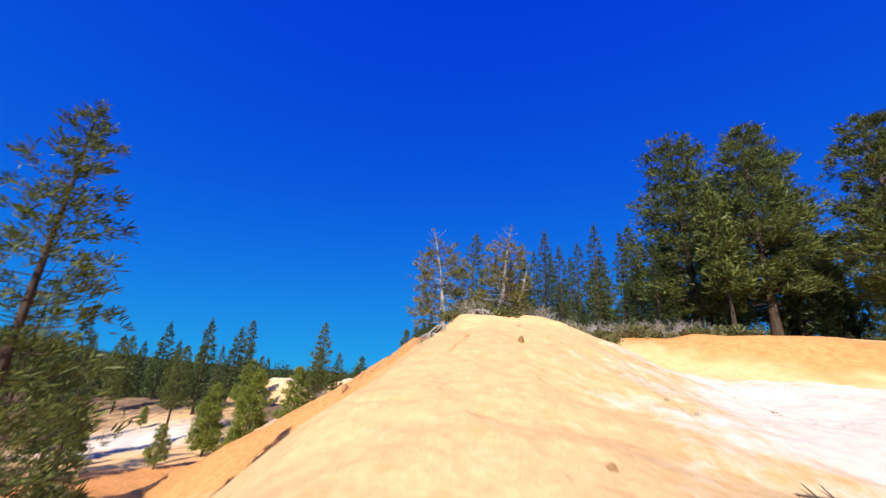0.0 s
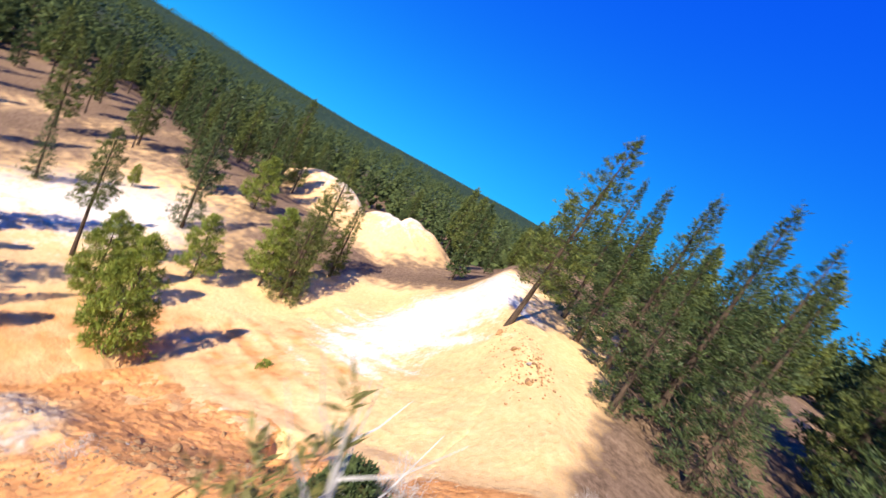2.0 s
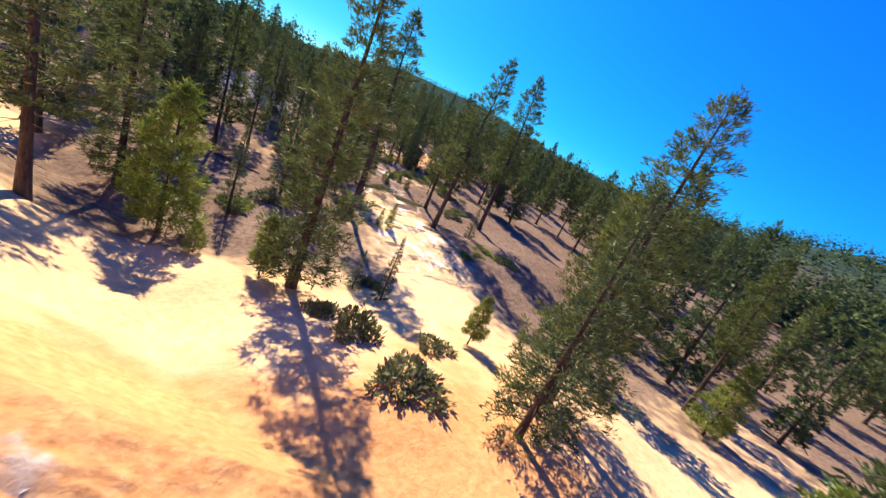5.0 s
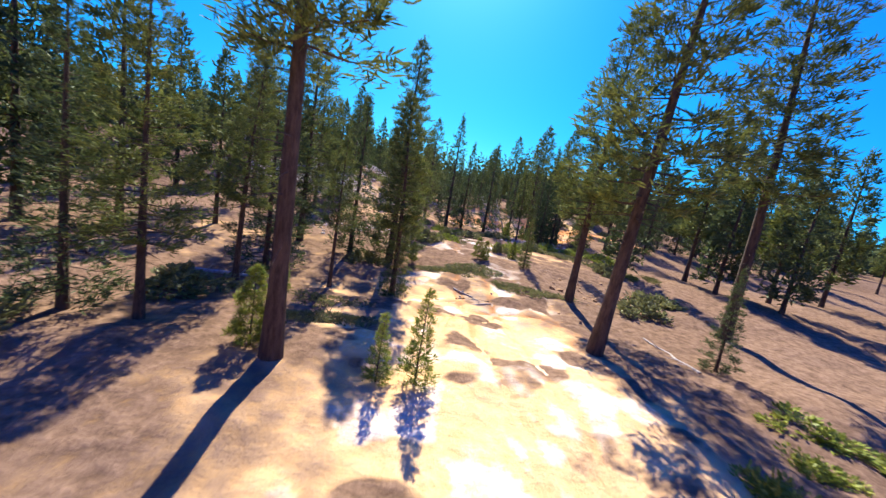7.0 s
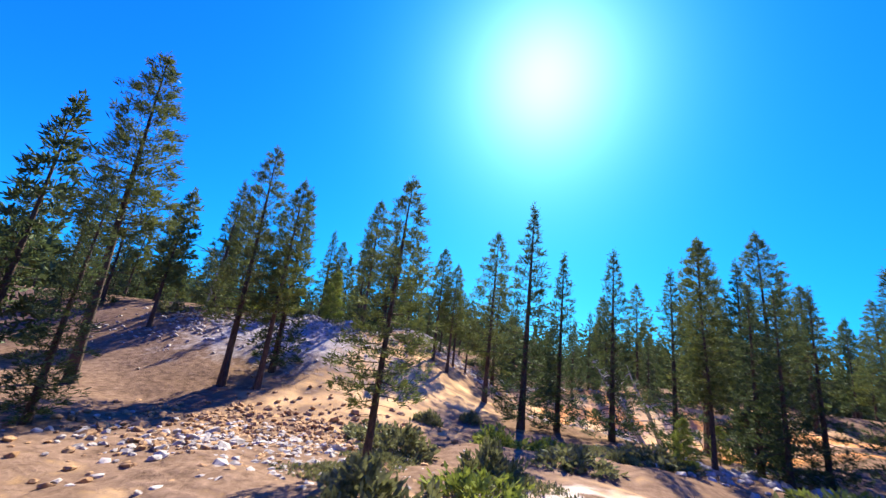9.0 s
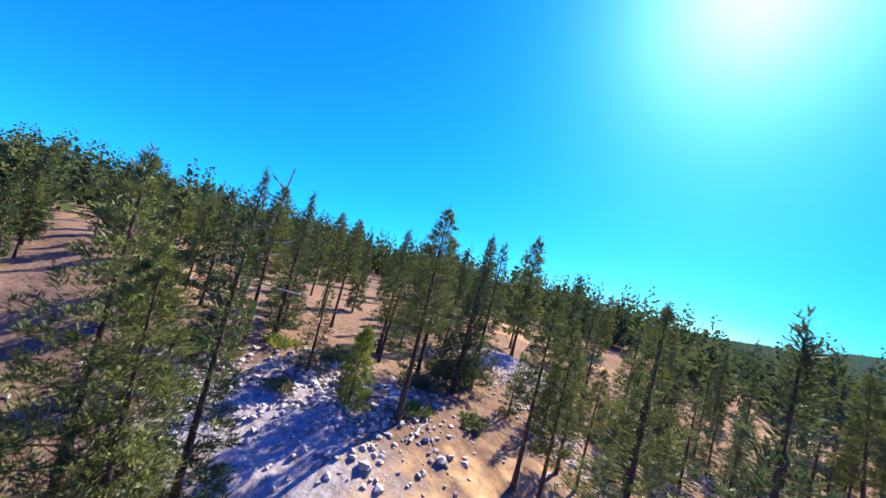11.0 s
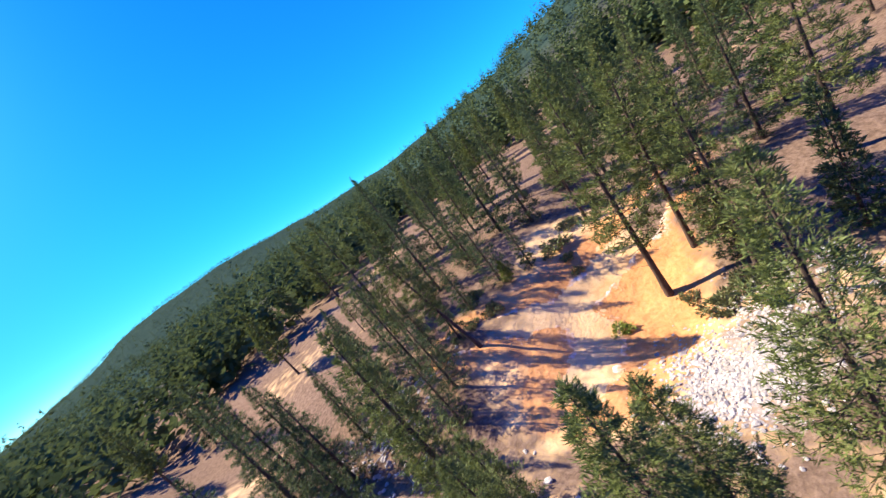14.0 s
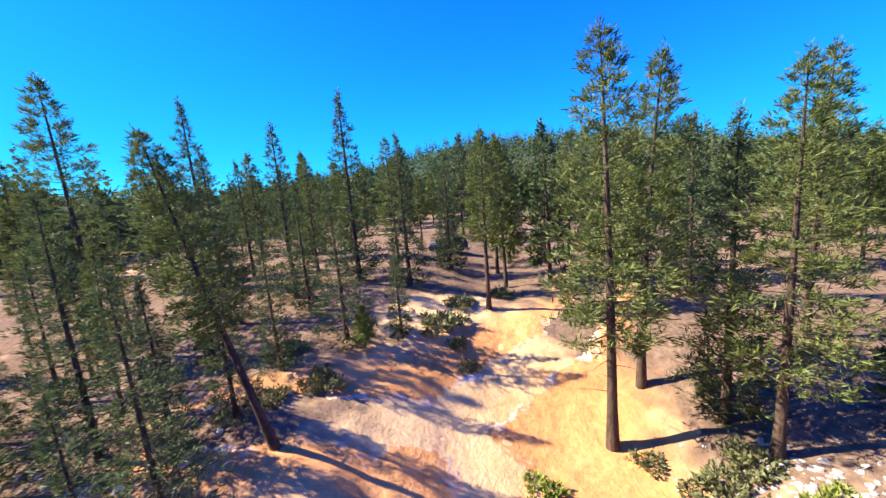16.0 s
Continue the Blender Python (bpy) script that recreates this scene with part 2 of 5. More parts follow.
def height(x, y):
    x, y = np.asarray(x, float), np.asarray(y, float)
    # valley floor
    low = 7.0 + 2.5 * blob(x, y, 0, -2, 17, 17) - 0.55 * blob(x, y, 7, 24, 14, 7) + 0.25 * blob(x, y, 6, 38, 9, 6) + 1.4 * smooth(-18, -40, y) - 5.5 * smooth(-40, -68, y) - 0.04 * np.clip(x - 25, 0, 60)
    low = low + 4.4 * smooth(44, 60, y) * smooth(6, -8, x) - 2.6 * blob(x, y, 15, 66, 8, 6.5) + 1.6 * smooth(70, 80, y) * smooth(2, 16, x) + 0.7 * smooth(18, 28, x) * smooth(50, 60, y)
    tip = 0.087 * np.clip(-12.2 - y, -28, 30)
    low = low + tip * smooth(24, 6, y)
    # the hill
    top, mid, foot = (np.interp(y, SIDE_Y, side) for side in (SIDE_TOP, SIDE_MID, SIDE_LOW))
    bend = np.interp(y, [-18, -12, -6, 0], [1.3, 1.25, 1.15, 1.0])
    h = np.where(x < top, 19 + 1.5 * smooth(0, 8, top - x),
        np.where(x < mid, 13 + 6 * np.clip((mid - x) / (mid - top), 0, 1) ** bend,
        np.where(x < foot, 13 - 3.5 * (x - mid) / (foot - mid), 9.5 - (x - foot) / 9.0 * 3)))
    cap = np.interp(y, [-40, -16, -8, -2, 4, 9, 15, 25, 60], [18.2, 19.2, 19.6, 20.7, 19.2, 17.8, 16.7, 15.5, 12.0])
    h, cap = h + tip, cap + tip
    h = np.minimum(h, cap) - 0.35 * np.log1p(np.exp(-np.abs(h - cap) / 0.5))
    h = h + 0.9 * blob(x, y, -22.8, -2.2, 3, 2.2) - 3.0 * smooth(-25, -33, x) * smooth(-11, -5, y) * smooth(16, -4, y) * smooth(-75, -50, x)
    z = np.where(x < foot + 9, np.maximum(low + np.maximum(h - low, 0) * smooth(60, 26, y), low), low)
    # pale clay domes to the south-east
    z = z + (8.2 + 2 * fbm(x / 4, y / 4, 37)) * np.exp(-(np.hypot((x - 39) / 13, (y + 62) / 9)) ** 3) + (7.5 + 2 * fbm(x / 3, y / 3, 38)) * np.exp(-(np.hypot((x - 16) / 9.5, (y + 57) / 7.5)) ** 3)
    # rubble mound in the northern wood
    z = z + 0.9 * blob(x, y, -8.5, 75, 5.5, 5)
    # pits washed into the clay bowl
    for cx, cy, r, deep in ((-14.9, -11.3, 0.5, 1.3), (-14.3, -12.0, 0.45, 1.1), (-13.7, -13.5, 0.65, 1.5), (-13.0, -14.1, 0.45, 1.1)):
        z = z - deep * np.exp(-(np.hypot(x - cx, y - cy) / r) ** 4)
    # wooded hills round the basin
    d = np.hypot(x, y)
    az = np.degrees(np.arctan2(-x, y))
    far = smooth(90, 420, d)
    z = z + far * (39 * np.exp(-((az + 85) / 27) ** 2) + 7 * np.exp(-((az - 60) / 50) ** 2) + 3 * np.exp(-((np.abs(az) - 160) / 40) ** 2))
    rim = smooth(900, 2100, d)
    z = z + rim * (55 * np.exp(-((az + 112) / 12) ** 2) + 118 * np.exp(-((az + 20) / 17) ** 2) + 6 + 40 * fbm(x / 400, y / 400, 5))
    z = z + far * 26 * fbm(x / 130, y / 130, 3)
    near = smooth(140, 60, d)
    z = z + 0.8 * fbm(x / 9, y / 9, 11) + 0.45 * near * fbm(x / 1.8, y / 1.8, 17)
    return z


def land(x, y):
    return float(height(np.array([x]), np.array([y]))[0])


def spread(lo, hi, step, reach, grow=1.16):
    core = list(np.arange(lo, hi, step))
    left, right, s = [], [], step
    while (left[-1] if left else lo) > -reach:
        s *= grow
        left.append((left[-1] if left else lo) - s)
        right.append((right[-1] if right else core[-1]) + s)
    return np.array(left[::-1] + core + right)


def earths(x, y, z):
    """Shares of orange clay, white clay, needle litter and rubble at a place."""
    open_ground = np.clip(
        smooth(-24, -20.5, x) * smooth(10, 2, x) * smooth(-44, -36, y) * smooth(12, 4, y)
        + blob(x, y, 38, -62, 15, 12) + blob(x, y, 16, -57, 12, 10) + 0.85 * blob(x, y, 9, -10, 14, 14) + 0.6 * blob(x, y, 26, -22, 16, 18) + 0.95 * blob(x, y, 8, 18, 5, 13)
        + 0.95 * blob(x, y, 19, 69, 8, 4, 30) + 0.7 * blob(x, y, 14, 71, 8, 7) + 0.7 * blob(x, y, 24, 74, 5, 3) + blob(x, y, -26, 12, 9, 10) + smooth(-52, -46, x) * smooth(-15, -11, y) * smooth(28, 18, y) * smooth(-15, -20, x), 0, 1)
    orange = 0.6 * blob(x, y, 17, 66, 9, 6) + 0.45 * blob(x, y, 5, 36, 6, 8) + 0.5 * blob(x, y, 13, 26, 4, 4) + 1.0 * blob(x, y, -36, -10, 10, 2.6, -15) + 0.9 * blob(x, y, -8, -4, 11, 4, -8) + 1.1 * blob(x, y, -14, -9, 6, 4.5) + 0.35 * blob(x, y, -5, -19, 8, 6) + 0.5 * blob(x, y, 4, 0, 8, 8) + 0.45 * blob(x, y, 2, -13, 5, 9)
    white = 0.95 * blob(x, y, -9, -31, 6.5, 9) + 0.5 * blob(x, y, 38, -62, 13, 9) + 0.6 * blob(x, y, 16, -57, 9, 7) + 1.1 * blob(x, y, -36, 4, 6.5, 7.5) + 0.7 * blob(x, y, 22, -20, 12, 14) + 0.5 * blob(x, y, -8, -8, 3.4, 1.8, -15) + 0.25 * blob(x, y, 8, 27, 4, 7) + 0.2 * blob(x, y, 8, 18, 4, 8) + 0.6 * blob(x, y, 8, 40, 2.5, 9)
    rubble = 0.75 * blob(x, y, -8.2, -8, 3.6, 1.6, -15) + 0.95 * blob(x, y, -8.5, 75, 5.5, 4.5) + 0.8 * blob(x, y, -8, 54, 7, 5) + 0.7 * blob(x, y, 10, 62, 4, 4)
    litter = np.clip(1.0 - open_ground, 0, 1) * np.clip(1.0 + 1.6 * fbm(x / 14, y / 14, 31), 0, 1)
    return np.clip(np.stack([orange, white, litter, rubble], -1), 0, 1)


def build_ground():
    xs, ys = spread(-46, 56, 0.45, 3200), spread(-66, 100, 0.5, 3200)
    gx, gy = np.meshgrid(xs, ys)
    gz = height(gx, gy)
    n, m = gx.shape
    me = bpy.data.meshes.new("ground")
    idx = np.arange(n * m).reshape(n, m)
    quads = np.stack([idx[:-1, :-1], idx[:-1, 1:], idx[1:, 1:], idx[1:, :-1]], -1).reshape(-1, 4)
    me.from_pydata(np.stack([gx, gy, gz], -1).reshape(-1, 3).tolist(), [], quads.tolist())
    e = earths(gx, gy, gz).reshape(-1, 4).astype(np.float32)
    att = me.color_attributes.new("earth", "FLOAT_COLOR", "POINT")
    att.data.foreach_set("color", e.ravel())
    can = me.attributes.new("canopy", "FLOAT", "POINT")
    can.data.foreach_set("value", smooth(120, 300, np.hypot(gx, gy)).ravel().astype(np.float32))
    me.polygons.foreach_set("use_smooth", np.ones(len(me.polygons), bool))
    me.materials.append(M_GROUND)
    return tagged(new("ground", me), "bare yellow, orange and white clay ground with needle litter", "ground", kind="structure")


ground = build_ground()

# ---------------- trees ----------------
def mesh_of(name, verts, faces, mat, smooth_faces=False):
    me = bpy.data.meshes.new(name)
    me.from_pydata(np.asarray(verts).tolist(), [], [list(map(int, f)) for f in faces] if not isinstance(faces, np.ndarray) else faces.tolist())
    if smooth_faces:
        me.polygons.foreach_set("use_smooth", np.ones(len(me.polygons), bool))
    me.materials.append(mat)
    return me


def part(name, me, parent, label=""):
    ob = new(name, me)
    ob.parent = parent
    return tagged(ob, label)


def tube(points, radii, sides):
    """A tapered tube along points."""
    points, v, f = [Vector(p) for p in points], [], []
    for i, p in enumerate(points):
        d = (points[min(i + 1, len(points) - 1)] - points[max(i - 1, 0)]).normalized()
        u = d.cross(Vector((0.31, 0.17, 0.93))).normalized() if abs(d.z) < 0.9 else d.cross(Vector((1, 0, 0))).normalized()
        w = d.cross(u)
        for k in range(sides):
            a = 2 * math.pi * k / sides
            v.append(tuple(p + (u * math.cos(a) + w * math.sin(a)) * radii[i]))
    for i in range(len(points) - 1):
        for k in range(sides):
            a, b = i * sides + k, i * sides + (k + 1) % sides
            f.append((a, b, b + sides, a + sides))
    return v, f


def join(pieces):
    v, f = [], []
    for pv, pf in pieces:
        o = len(v)
        v.extend(pv)
        f.extend([tuple(i + o for i in q) for q in pf])
    return v, f


def sprays(centres, ways, sizes, blades, rng, flat=0.0, thin=0.16, fan=0.75):
    """Tufts of needles: each centre sends out lance-shaped blades round its way."""
    c = np.repeat(centres, blades, 0)
    w = np.repeat(ways, blades, 0)
    s = np.repeat(sizes, blades)[:, None] * rng.uniform(0.6, 1.2, (len(c), 1))
    j = rng.normal(0, 1, (len(c), 3))
    j[:, 2] *= 1 - flat
    d = w + fan * j
    d /= np.linalg.norm(d, axis=1, keepdims=True) + 1e-9
    side = np.cross(d, rng.normal(0, 1, (len(c), 3)))
    if flat > 0:
        side = side * (1 - flat) + flat * np.cross(d, np.tile([0, 0, 1.0], (len(c), 1)))
    side /= np.linalg.norm(side, axis=1, keepdims=True) + 1e-9
    c = c + rng.normal(0, 0.25, (len(c), 3)) * s
    mid = c + d * s * 0.5
    v = np.stack([c, mid + side * s * thin, c + d * s, mid - side * s * thin], 1).reshape(-1, 3)
    f = np.arange(len(v)).reshape(-1, 4)
    return v, f


def conifer(seed, h, bare, reach, shape, whorls, tufts, blades, size, droop, flat, trunk_r, dead_low=0, thin=0.16, lean=0.015, top_dead=0.0):
    """Trunk, limbs and needle tufts of one conifer of height h. bare: share of the trunk with no crown; shape: how the crown's width falls off."""
    rng = np.random.default_rng(seed)
    bend = rng.normal(0, lean, 2) * h
    steps = 9
    line = [((bend[0] * (i / steps) ** 2), (bend[1] * (i / steps) ** 2), h * i / steps - (0.4 if i == 0 else 0)) for i in range(steps + 1)]
    rad = [trunk_r * (1.35 if i == 0 else 1.0) * (1 - 0.93 * (i / steps) ** 1.1) for i in range(steps + 1)]
    trunk = tube(line, rad, 9)
    limbs, cs, ws, ss = [], [], [], []
    for n in range(whorls):
        q = (n + rng.uniform(0, 1)) / whorls
        zz = h * (bare + (1 - bare) * q * 0.985)
        k = zz / h
        width = reach * h * (np.clip((1 - q) ** shape[0], 0, 1)) * min(1, (q + shape[1]) / (shape[1] + 0.12))
        width *= rng.uniform(0.62, 1.15)
        if width < 0.12:
            width = 0.12
        a = n * 2.399 + rng.uniform(-0.5, 0.5)
        rise = droop[0] + (droop[1] - droop[0]) * q + rng.normal(0, 0.08)
        base = np.array([bend[0] * k**2, bend[1] * k**2, zz])
        out = np.array([math.cos(a), math.sin(a), 0])
        mid = base + out * width * 0.55 + [0, 0, rise * width * 0.4]
        tip = base + out * width + [0, 0, rise * width + 0.12 * width]
        r = max(0.012, trunk_r * 0.16 * (1 - q) + 0.01)
        limbs.append(tube([base, mid, tip], [r, r * 0.6, r * 0.2], 3))
        if k > 1 - top_dead:
            continue
        m = max(2, int(tufts * (0.35 + width / (reach * h))))
        t = rng.uniform(0.28, 1.03, m) ** 0.75
        side = np.array([-out[1], out[0], 0])
        off = rng.normal(0, 0.24, m) * width * (0.3 + 0.7 * (1 - np.abs(t - 0.6)))
        p = base + np.outer(t, tip - base) + np.outer(off, side)
        p[:, 2] += rise * 0.2 * width * np.sin(t * 3) + rng.normal(0, 0.05, m) * width - np.abs(off) * 0.15
        cs.append(p)
        ws.append(np.tile(out * 0.75 + [0, 0, 0.35 + 0.4 * q], (m, 1)) + np.outer(np.sign(off), side) * 0.4)
        ss.append(np.full(m, size) * rng.uniform(0.75, 1.25, m) * (0.7 + 0.3 * (1 - q)))
    for n in range(dead_low):
        zz = h * rng.uniform(0.16, bare + 0.12)
        a = rng.uniform(0, 6.28)
        l = rng.uniform(0.5, 0.9) * reach * h * 0.6
        base = np.array([0, 0, zz])
        tip = base + [math.cos(a) * l, math.sin(a) * l, rng.uniform(-0.25, 0.1) * l]
        limbs.append(tube([base, (base + tip) / 2 + [0, 0, 0.05], tip], [0.03, 0.02, 0.006], 3))
    # leader
    cs.append(np.array([[bend[0], bend[1], h * (0.955 + 0.05 * i)] for i in range(2)]))
    ws.append(np.tile([0, 0, 1.0], (2, 1)))
    ss.append(np.full(2, size * 0.8))
    v, f = sprays(np.concatenate(cs), np.concatenate(ws), np.concatenate(ss), blades, rng, flat, thin)
    return trunk, join(limbs), (v, f)


KINDS = {}
TAKEN = []


def tree_kind(key, name, mat, label, category, bark=None, **kw):
    trunk, limbs, crown = conifer(**kw)
    KINDS[key] = (name, kw["h"], mesh_of("trunk", *trunk, bark or M_BARK, True), mesh_of("branchwork", *limbs, bark or M_BARK), mesh_of("needles", *crown, mat), label, category)


def plant(key, x, y, h, turn=0.0, lean=0.0, lean_to=0.0, label="", group="", z=None):
    """A tree of the given kind and height, standing on the ground at x, y."""
    name, h0, mt, ml, mc, lab, cat = KINDS[key]
    ob = new(name)
    part("trunk", mt, ob)
    tagged(part("branchwork", ml, ob), kind="stuff")
    tagged(part("crown", mc, ob), kind="stuff")
    TAKEN.append((x, y))
    s = h / h0
    ob.matrix_basis = Matrix.Translation((x, y, (land(x, y) if z is None else z) - 0.08)) @ Matrix.Rotation(radians(lean), 4, Vector((-math.sin(radians(lean_to)), math.cos(radians(lean_to)), 0)).normalized()) @ Matrix.Rotation(radians(turn), 4, "Z") @ Matrix.Diagonal((s, s, s, 1))
    return tagged(ob, label or lab, cat, group)


for i in range(4):
    tree_kind(f"pine{i}", "pine_tree", M_PINE, "tall pine with a bare lower trunk and tufted green crown", "tree",
        seed=10 + i, h=22, bare=(0.30, 0.42, 0.24, 0.36)[i], reach=(0.165, 0.155, 0.18, 0.15)[i], shape=(0.62, 0.25), whorls=92, tufts=13, blades=12, size=0.52,
        droop=(-0.15, 0.5), flat=0.4, trunk_r=0.31, dead_low=16, thin=0.08)
for i in range(3):
    tree_kind(f"fir{i}", "fir_tree", M_FIR, "dark green fir with branches down to the ground", "tree",
        seed=30 + i, h=18, bare=0.05, reach=(0.19, 0.165, 0.23)[i], shape=(0.85, 0.2), whorls=110, tufts=10, blades=9, size=0.50,
        droop=(-0.35, 0.25), flat=0.45, trunk_r=0.28, thin=0.09, lean=0.006)
for i in range(2):
    tree_kind(f"bushy{i}", "pine_tree", M_PINE, "broad dense conifer with a full crown", "tree",
        seed=40 + i, h=21, bare=(0.06, 0.03)[i], reach=(0.15, 0.22)[i], shape=(0.55, 0.3), whorls=(125, 150)[i], tufts=15, blades=10, size=0.52,
        droop=(-0.2, 0.4), flat=0.4, trunk_r=0.33, thin=0.08, lean=0.006)
for i in range(2):
    tree_kind(f"round{i}", "pine_tree", M_PINE, "broad old pine with a rounded crown and pale forking limbs", "tree",
        seed=60 + i, h=18, bare=(0.16, 0.22)[i], reach=(0.27, 0.24)[i], shape=(0.36, 0.35), whorls=(120, 104)[i], tufts=20, blades=12, size=0.55,
        droop=(-0.2, 0.55), flat=0.4, trunk_r=0.36, dead_low=14, thin=0.09, lean=0.02)
for i in range(3):
    tree_kind(f"young{i}", "young_pine", M_YOUNG, "young bright green pine on bare clay", "tree",
        seed=50 + i, h=6, bare=(0.10, 0.2, 0.15)[i], reach=(0.27, 0.24, 0.31)[i], shape=(0.62, 0.5), whorls=56, tufts=14, blades=15, size=0.34,
        droop=(-0.1, 0.9), flat=0.0, trunk_r=0.09, thin=0.075)
for i in range(2):
    tree_kind(f"sapling{i}", "conifer_sapling", M_YOUNG, "thin conifer sapling with sparse short branches", "sapling",
        seed=70 + i, h=3, bare=0.08, reach=0.21, shape=(0.9, 0.4), whorls=64, tufts=6, blades=12, size=0.17, droop=(-0.1, 0.4), flat=0.5, trunk_r=0.035, thin=0.09)
tree_kind("drytop", "dying_pine", M_DRY, "stunted pine with rusty needles and a bleached bare top", "tree", M_DEAD,
    seed=90, h=6, bare=0.12, reach=0.34, shape=(0.45, 0.6), whorls=64, tufts=12, blades=13, size=0.26, droop=(-0.1, 0.7), flat=0.0, trunk_r=0.15, dead_low=18, thin=0.10, lean=0.05, top_dead=0.25)
for i in range(4):
    tree_kind(f"mid{i}", "pine_tree", (M_PINE, M_FIR, M_PINE, M_FIR)[i], "conifer in the close wood behind the clearing", "tree",
        seed=110 + i, h=19, bare=(0.2, 0.08, 0.3, 0.12)[i], reach=(0.185, 0.18, 0.165, 0.17)[i], shape=(0.72, 0.25), whorls=72, tufts=8, blades=8, size=0.8,
        droop=(-0.2, 0.4), flat=0.2, trunk_r=0.26, thin=0.14)

# ---------------- the trees that stand out ----------------
# beyond the orange bank
BEYOND = "trees beyond the clay bowl"
plant("bushy0", -2.6, 7.3, 15.5, 67, label="tall dense pine with branches nearly to the ground", group=BEYOND)
plant("bushy1", 7.6, -0.7, 13.4, 134, label="broad bushy fir standing on bare clay", group=BEYOND)
plant("fir1", 2.2, 7.7, 4.0, 201, group=BEYOND)
plant("fir0", 0.8, 8.7, 2.6, 268, group=BEYOND)
plant("young1", 5.9, 3.7, 2.9, 335, group=BEYOND)
plant("young0", -9.0, 11.2, 7.6, 42, group=BEYOND)
plant("fir1", -6.4, 15.7, 5.9, 109, group=BEYOND)
plant("bushy0", -12.2, 16.2, 13.5, 176, group=BEYOND)
plant("young2", -7.1, 9.0, 1.7, 243, group=BEYOND)
plant("young1", -4.1, 8.0, 3.2, 310, group=BEYOND)
plant("pine1", 23.0, 1.7, 11.7, 17, group=BEYOND)
plant("fir0", 4.6, -2.8, 9.4, 84, group=BEYOND)
plant("pine1", 11.1, -14.7, 10.1, 151, group=BEYOND)
plant("fir1", 17.1, -24.5, 10.4, 218, group=BEYOND)
# young pines on the clay below the bowl
YOUNG = "young pines on the clay"
plant("young0", -0.9, -13.0, 7.3, 285, group=YOUNG)
plant("young2", 2.7, -8.1, 3.1, 352, group=YOUNG)
plant("young1", 12.1, -7.8, 4.5, 59, group=YOUNG)
plant("fir0", 27.8, -16.4, 7.3, 126, group=YOUNG)
plant("young0", 7.3, -16.2, 4.5, 193, group=YOUNG)
plant("young2", 7.5, -21.2, 5.7, 260, group=YOUNG)
plant("bushy1", 4.6, -28.6, 8.1, 327, group=YOUNG)
plant("young1", 32.2, -6.2, 5.0, 34, group=YOUNG)
plant("young0", 22.1, -0.3, 5.3, 101, group=YOUNG)
plant("bushy1", 3.9, -27.4, 10.6, 168, group=YOUNG)
plant("bushy0", 5.8, -34.5, 9.1, 235, group=YOUNG)
plant("pine2", 6.9, -32.0, 13.4, 302, group=YOUNG)
plant("young1", 5.9, -26.4, 7.9, 9, group=YOUNG)
plant("young2", 21.9, -34.7, 7.3, 76, group=YOUNG)
plant("pine0", 42.3, -28.8, 7.1, 143, group=YOUNG)
plant("fir1", 35.6, -32.7, 8.6, 210, group=YOUNG)
plant("young0", 4.7, -13.8, 6.1, 277, group=YOUNG)
plant("young1", 27.9, -24.0, 2.8, 344, group=YOUNG)
plant("bushy0", 40.2, -50.9, 16.6, 51, group=YOUNG)
# along the sandy track
TRACK = "pines along the sandy track"
plant("pine1", 2.0, 20.3, 16.0, 118, label="tall straight pine with a thick bare trunk beside the track", group=TRACK)
plant("pine0", 11.4, 24.6, 17.5, 185, 3, 10, label="tall pine leaning slightly beside the track", group=TRACK)
plant("pine3", 19.1, 28.9, 18.0, 252, group=TRACK)
plant("sapling1", 5.4, 20.2, 2.4, 319, group=TRACK)
plant("sapling0", 4.5, 20.2, 1.8, 26, group=TRACK)
plant("young0", 1.3, 20.7, 2.1, 93, group=TRACK)
plant("pine0", 12.2, 30.3, 13.5, 160, group=TRACK)
plant("pine3", 3.9, 27.2, 8.0, 227, group=TRACK)
plant("fir1", 0.8, 32.7, 8.5, 294, group=TRACK)
plant("pine1", 1.4, 27.0, 6.0, 1, group=TRACK)
plant("pine3", -1.4, 25.1, 8.0, 68, group=TRACK)
plant("fir2", -1.7, 28.1, 8.0, 135, group=TRACK)
plant("bushy1", 3.9, 27.3, 3.4, 202, group=TRACK)
plant("sapling1", 0.2, 25.5, 1.2, 269, group=TRACK)
plant("fir0", -3.5, 21.0, 8.0, 336, group=TRACK)
plant("pine2", -1.7, 21.1, 8.5, 43, group=TRACK)
plant("fir0", 15.7, 24.6, 3.9, 110, label="short bushy dark fir beside the track", group=TRACK)
plant("bushy0", 3.0, 32.4, 11.5, 177, group=TRACK)
plant("pine2", 3.5, 41.6, 7.1, 244, label="thin sparse pine with sunlit rusty needles", group=TRACK)
plant("young1", 4.2, 32.9, 1.2, 311, group=TRACK)
plant("young2", 8.0, 35.5, 1.4, 18, group=TRACK)
plant("young0", 8.4, 35.2, 1.3, 85, group=TRACK)
plant("young1", 10.5, 37.5, 1.3, 152, group=TRACK)
plant("bushy0", 10.7, 34.6, 3.1, 219, group=TRACK)
plant("pine3", 14.5, 36.9, 5.1, 286, group=TRACK)
plant("fir1", 6.0, 53.9, 11.7, 353, group=TRACK)
plant("fir0", 10.2, 54.6, 9.5, 60, group=TRACK)
plant("fir1", 7.7, 55.2, 9.3, 127, group=TRACK)
plant("fir0", 12.9, 54.5, 8.6, 194, group=TRACK)
plant("pine3", 13.2, 50.9, 6.9, 261, group=TRACK)
plant("fir1", 15.1, 52.0, 7.5, 328, group=TRACK)
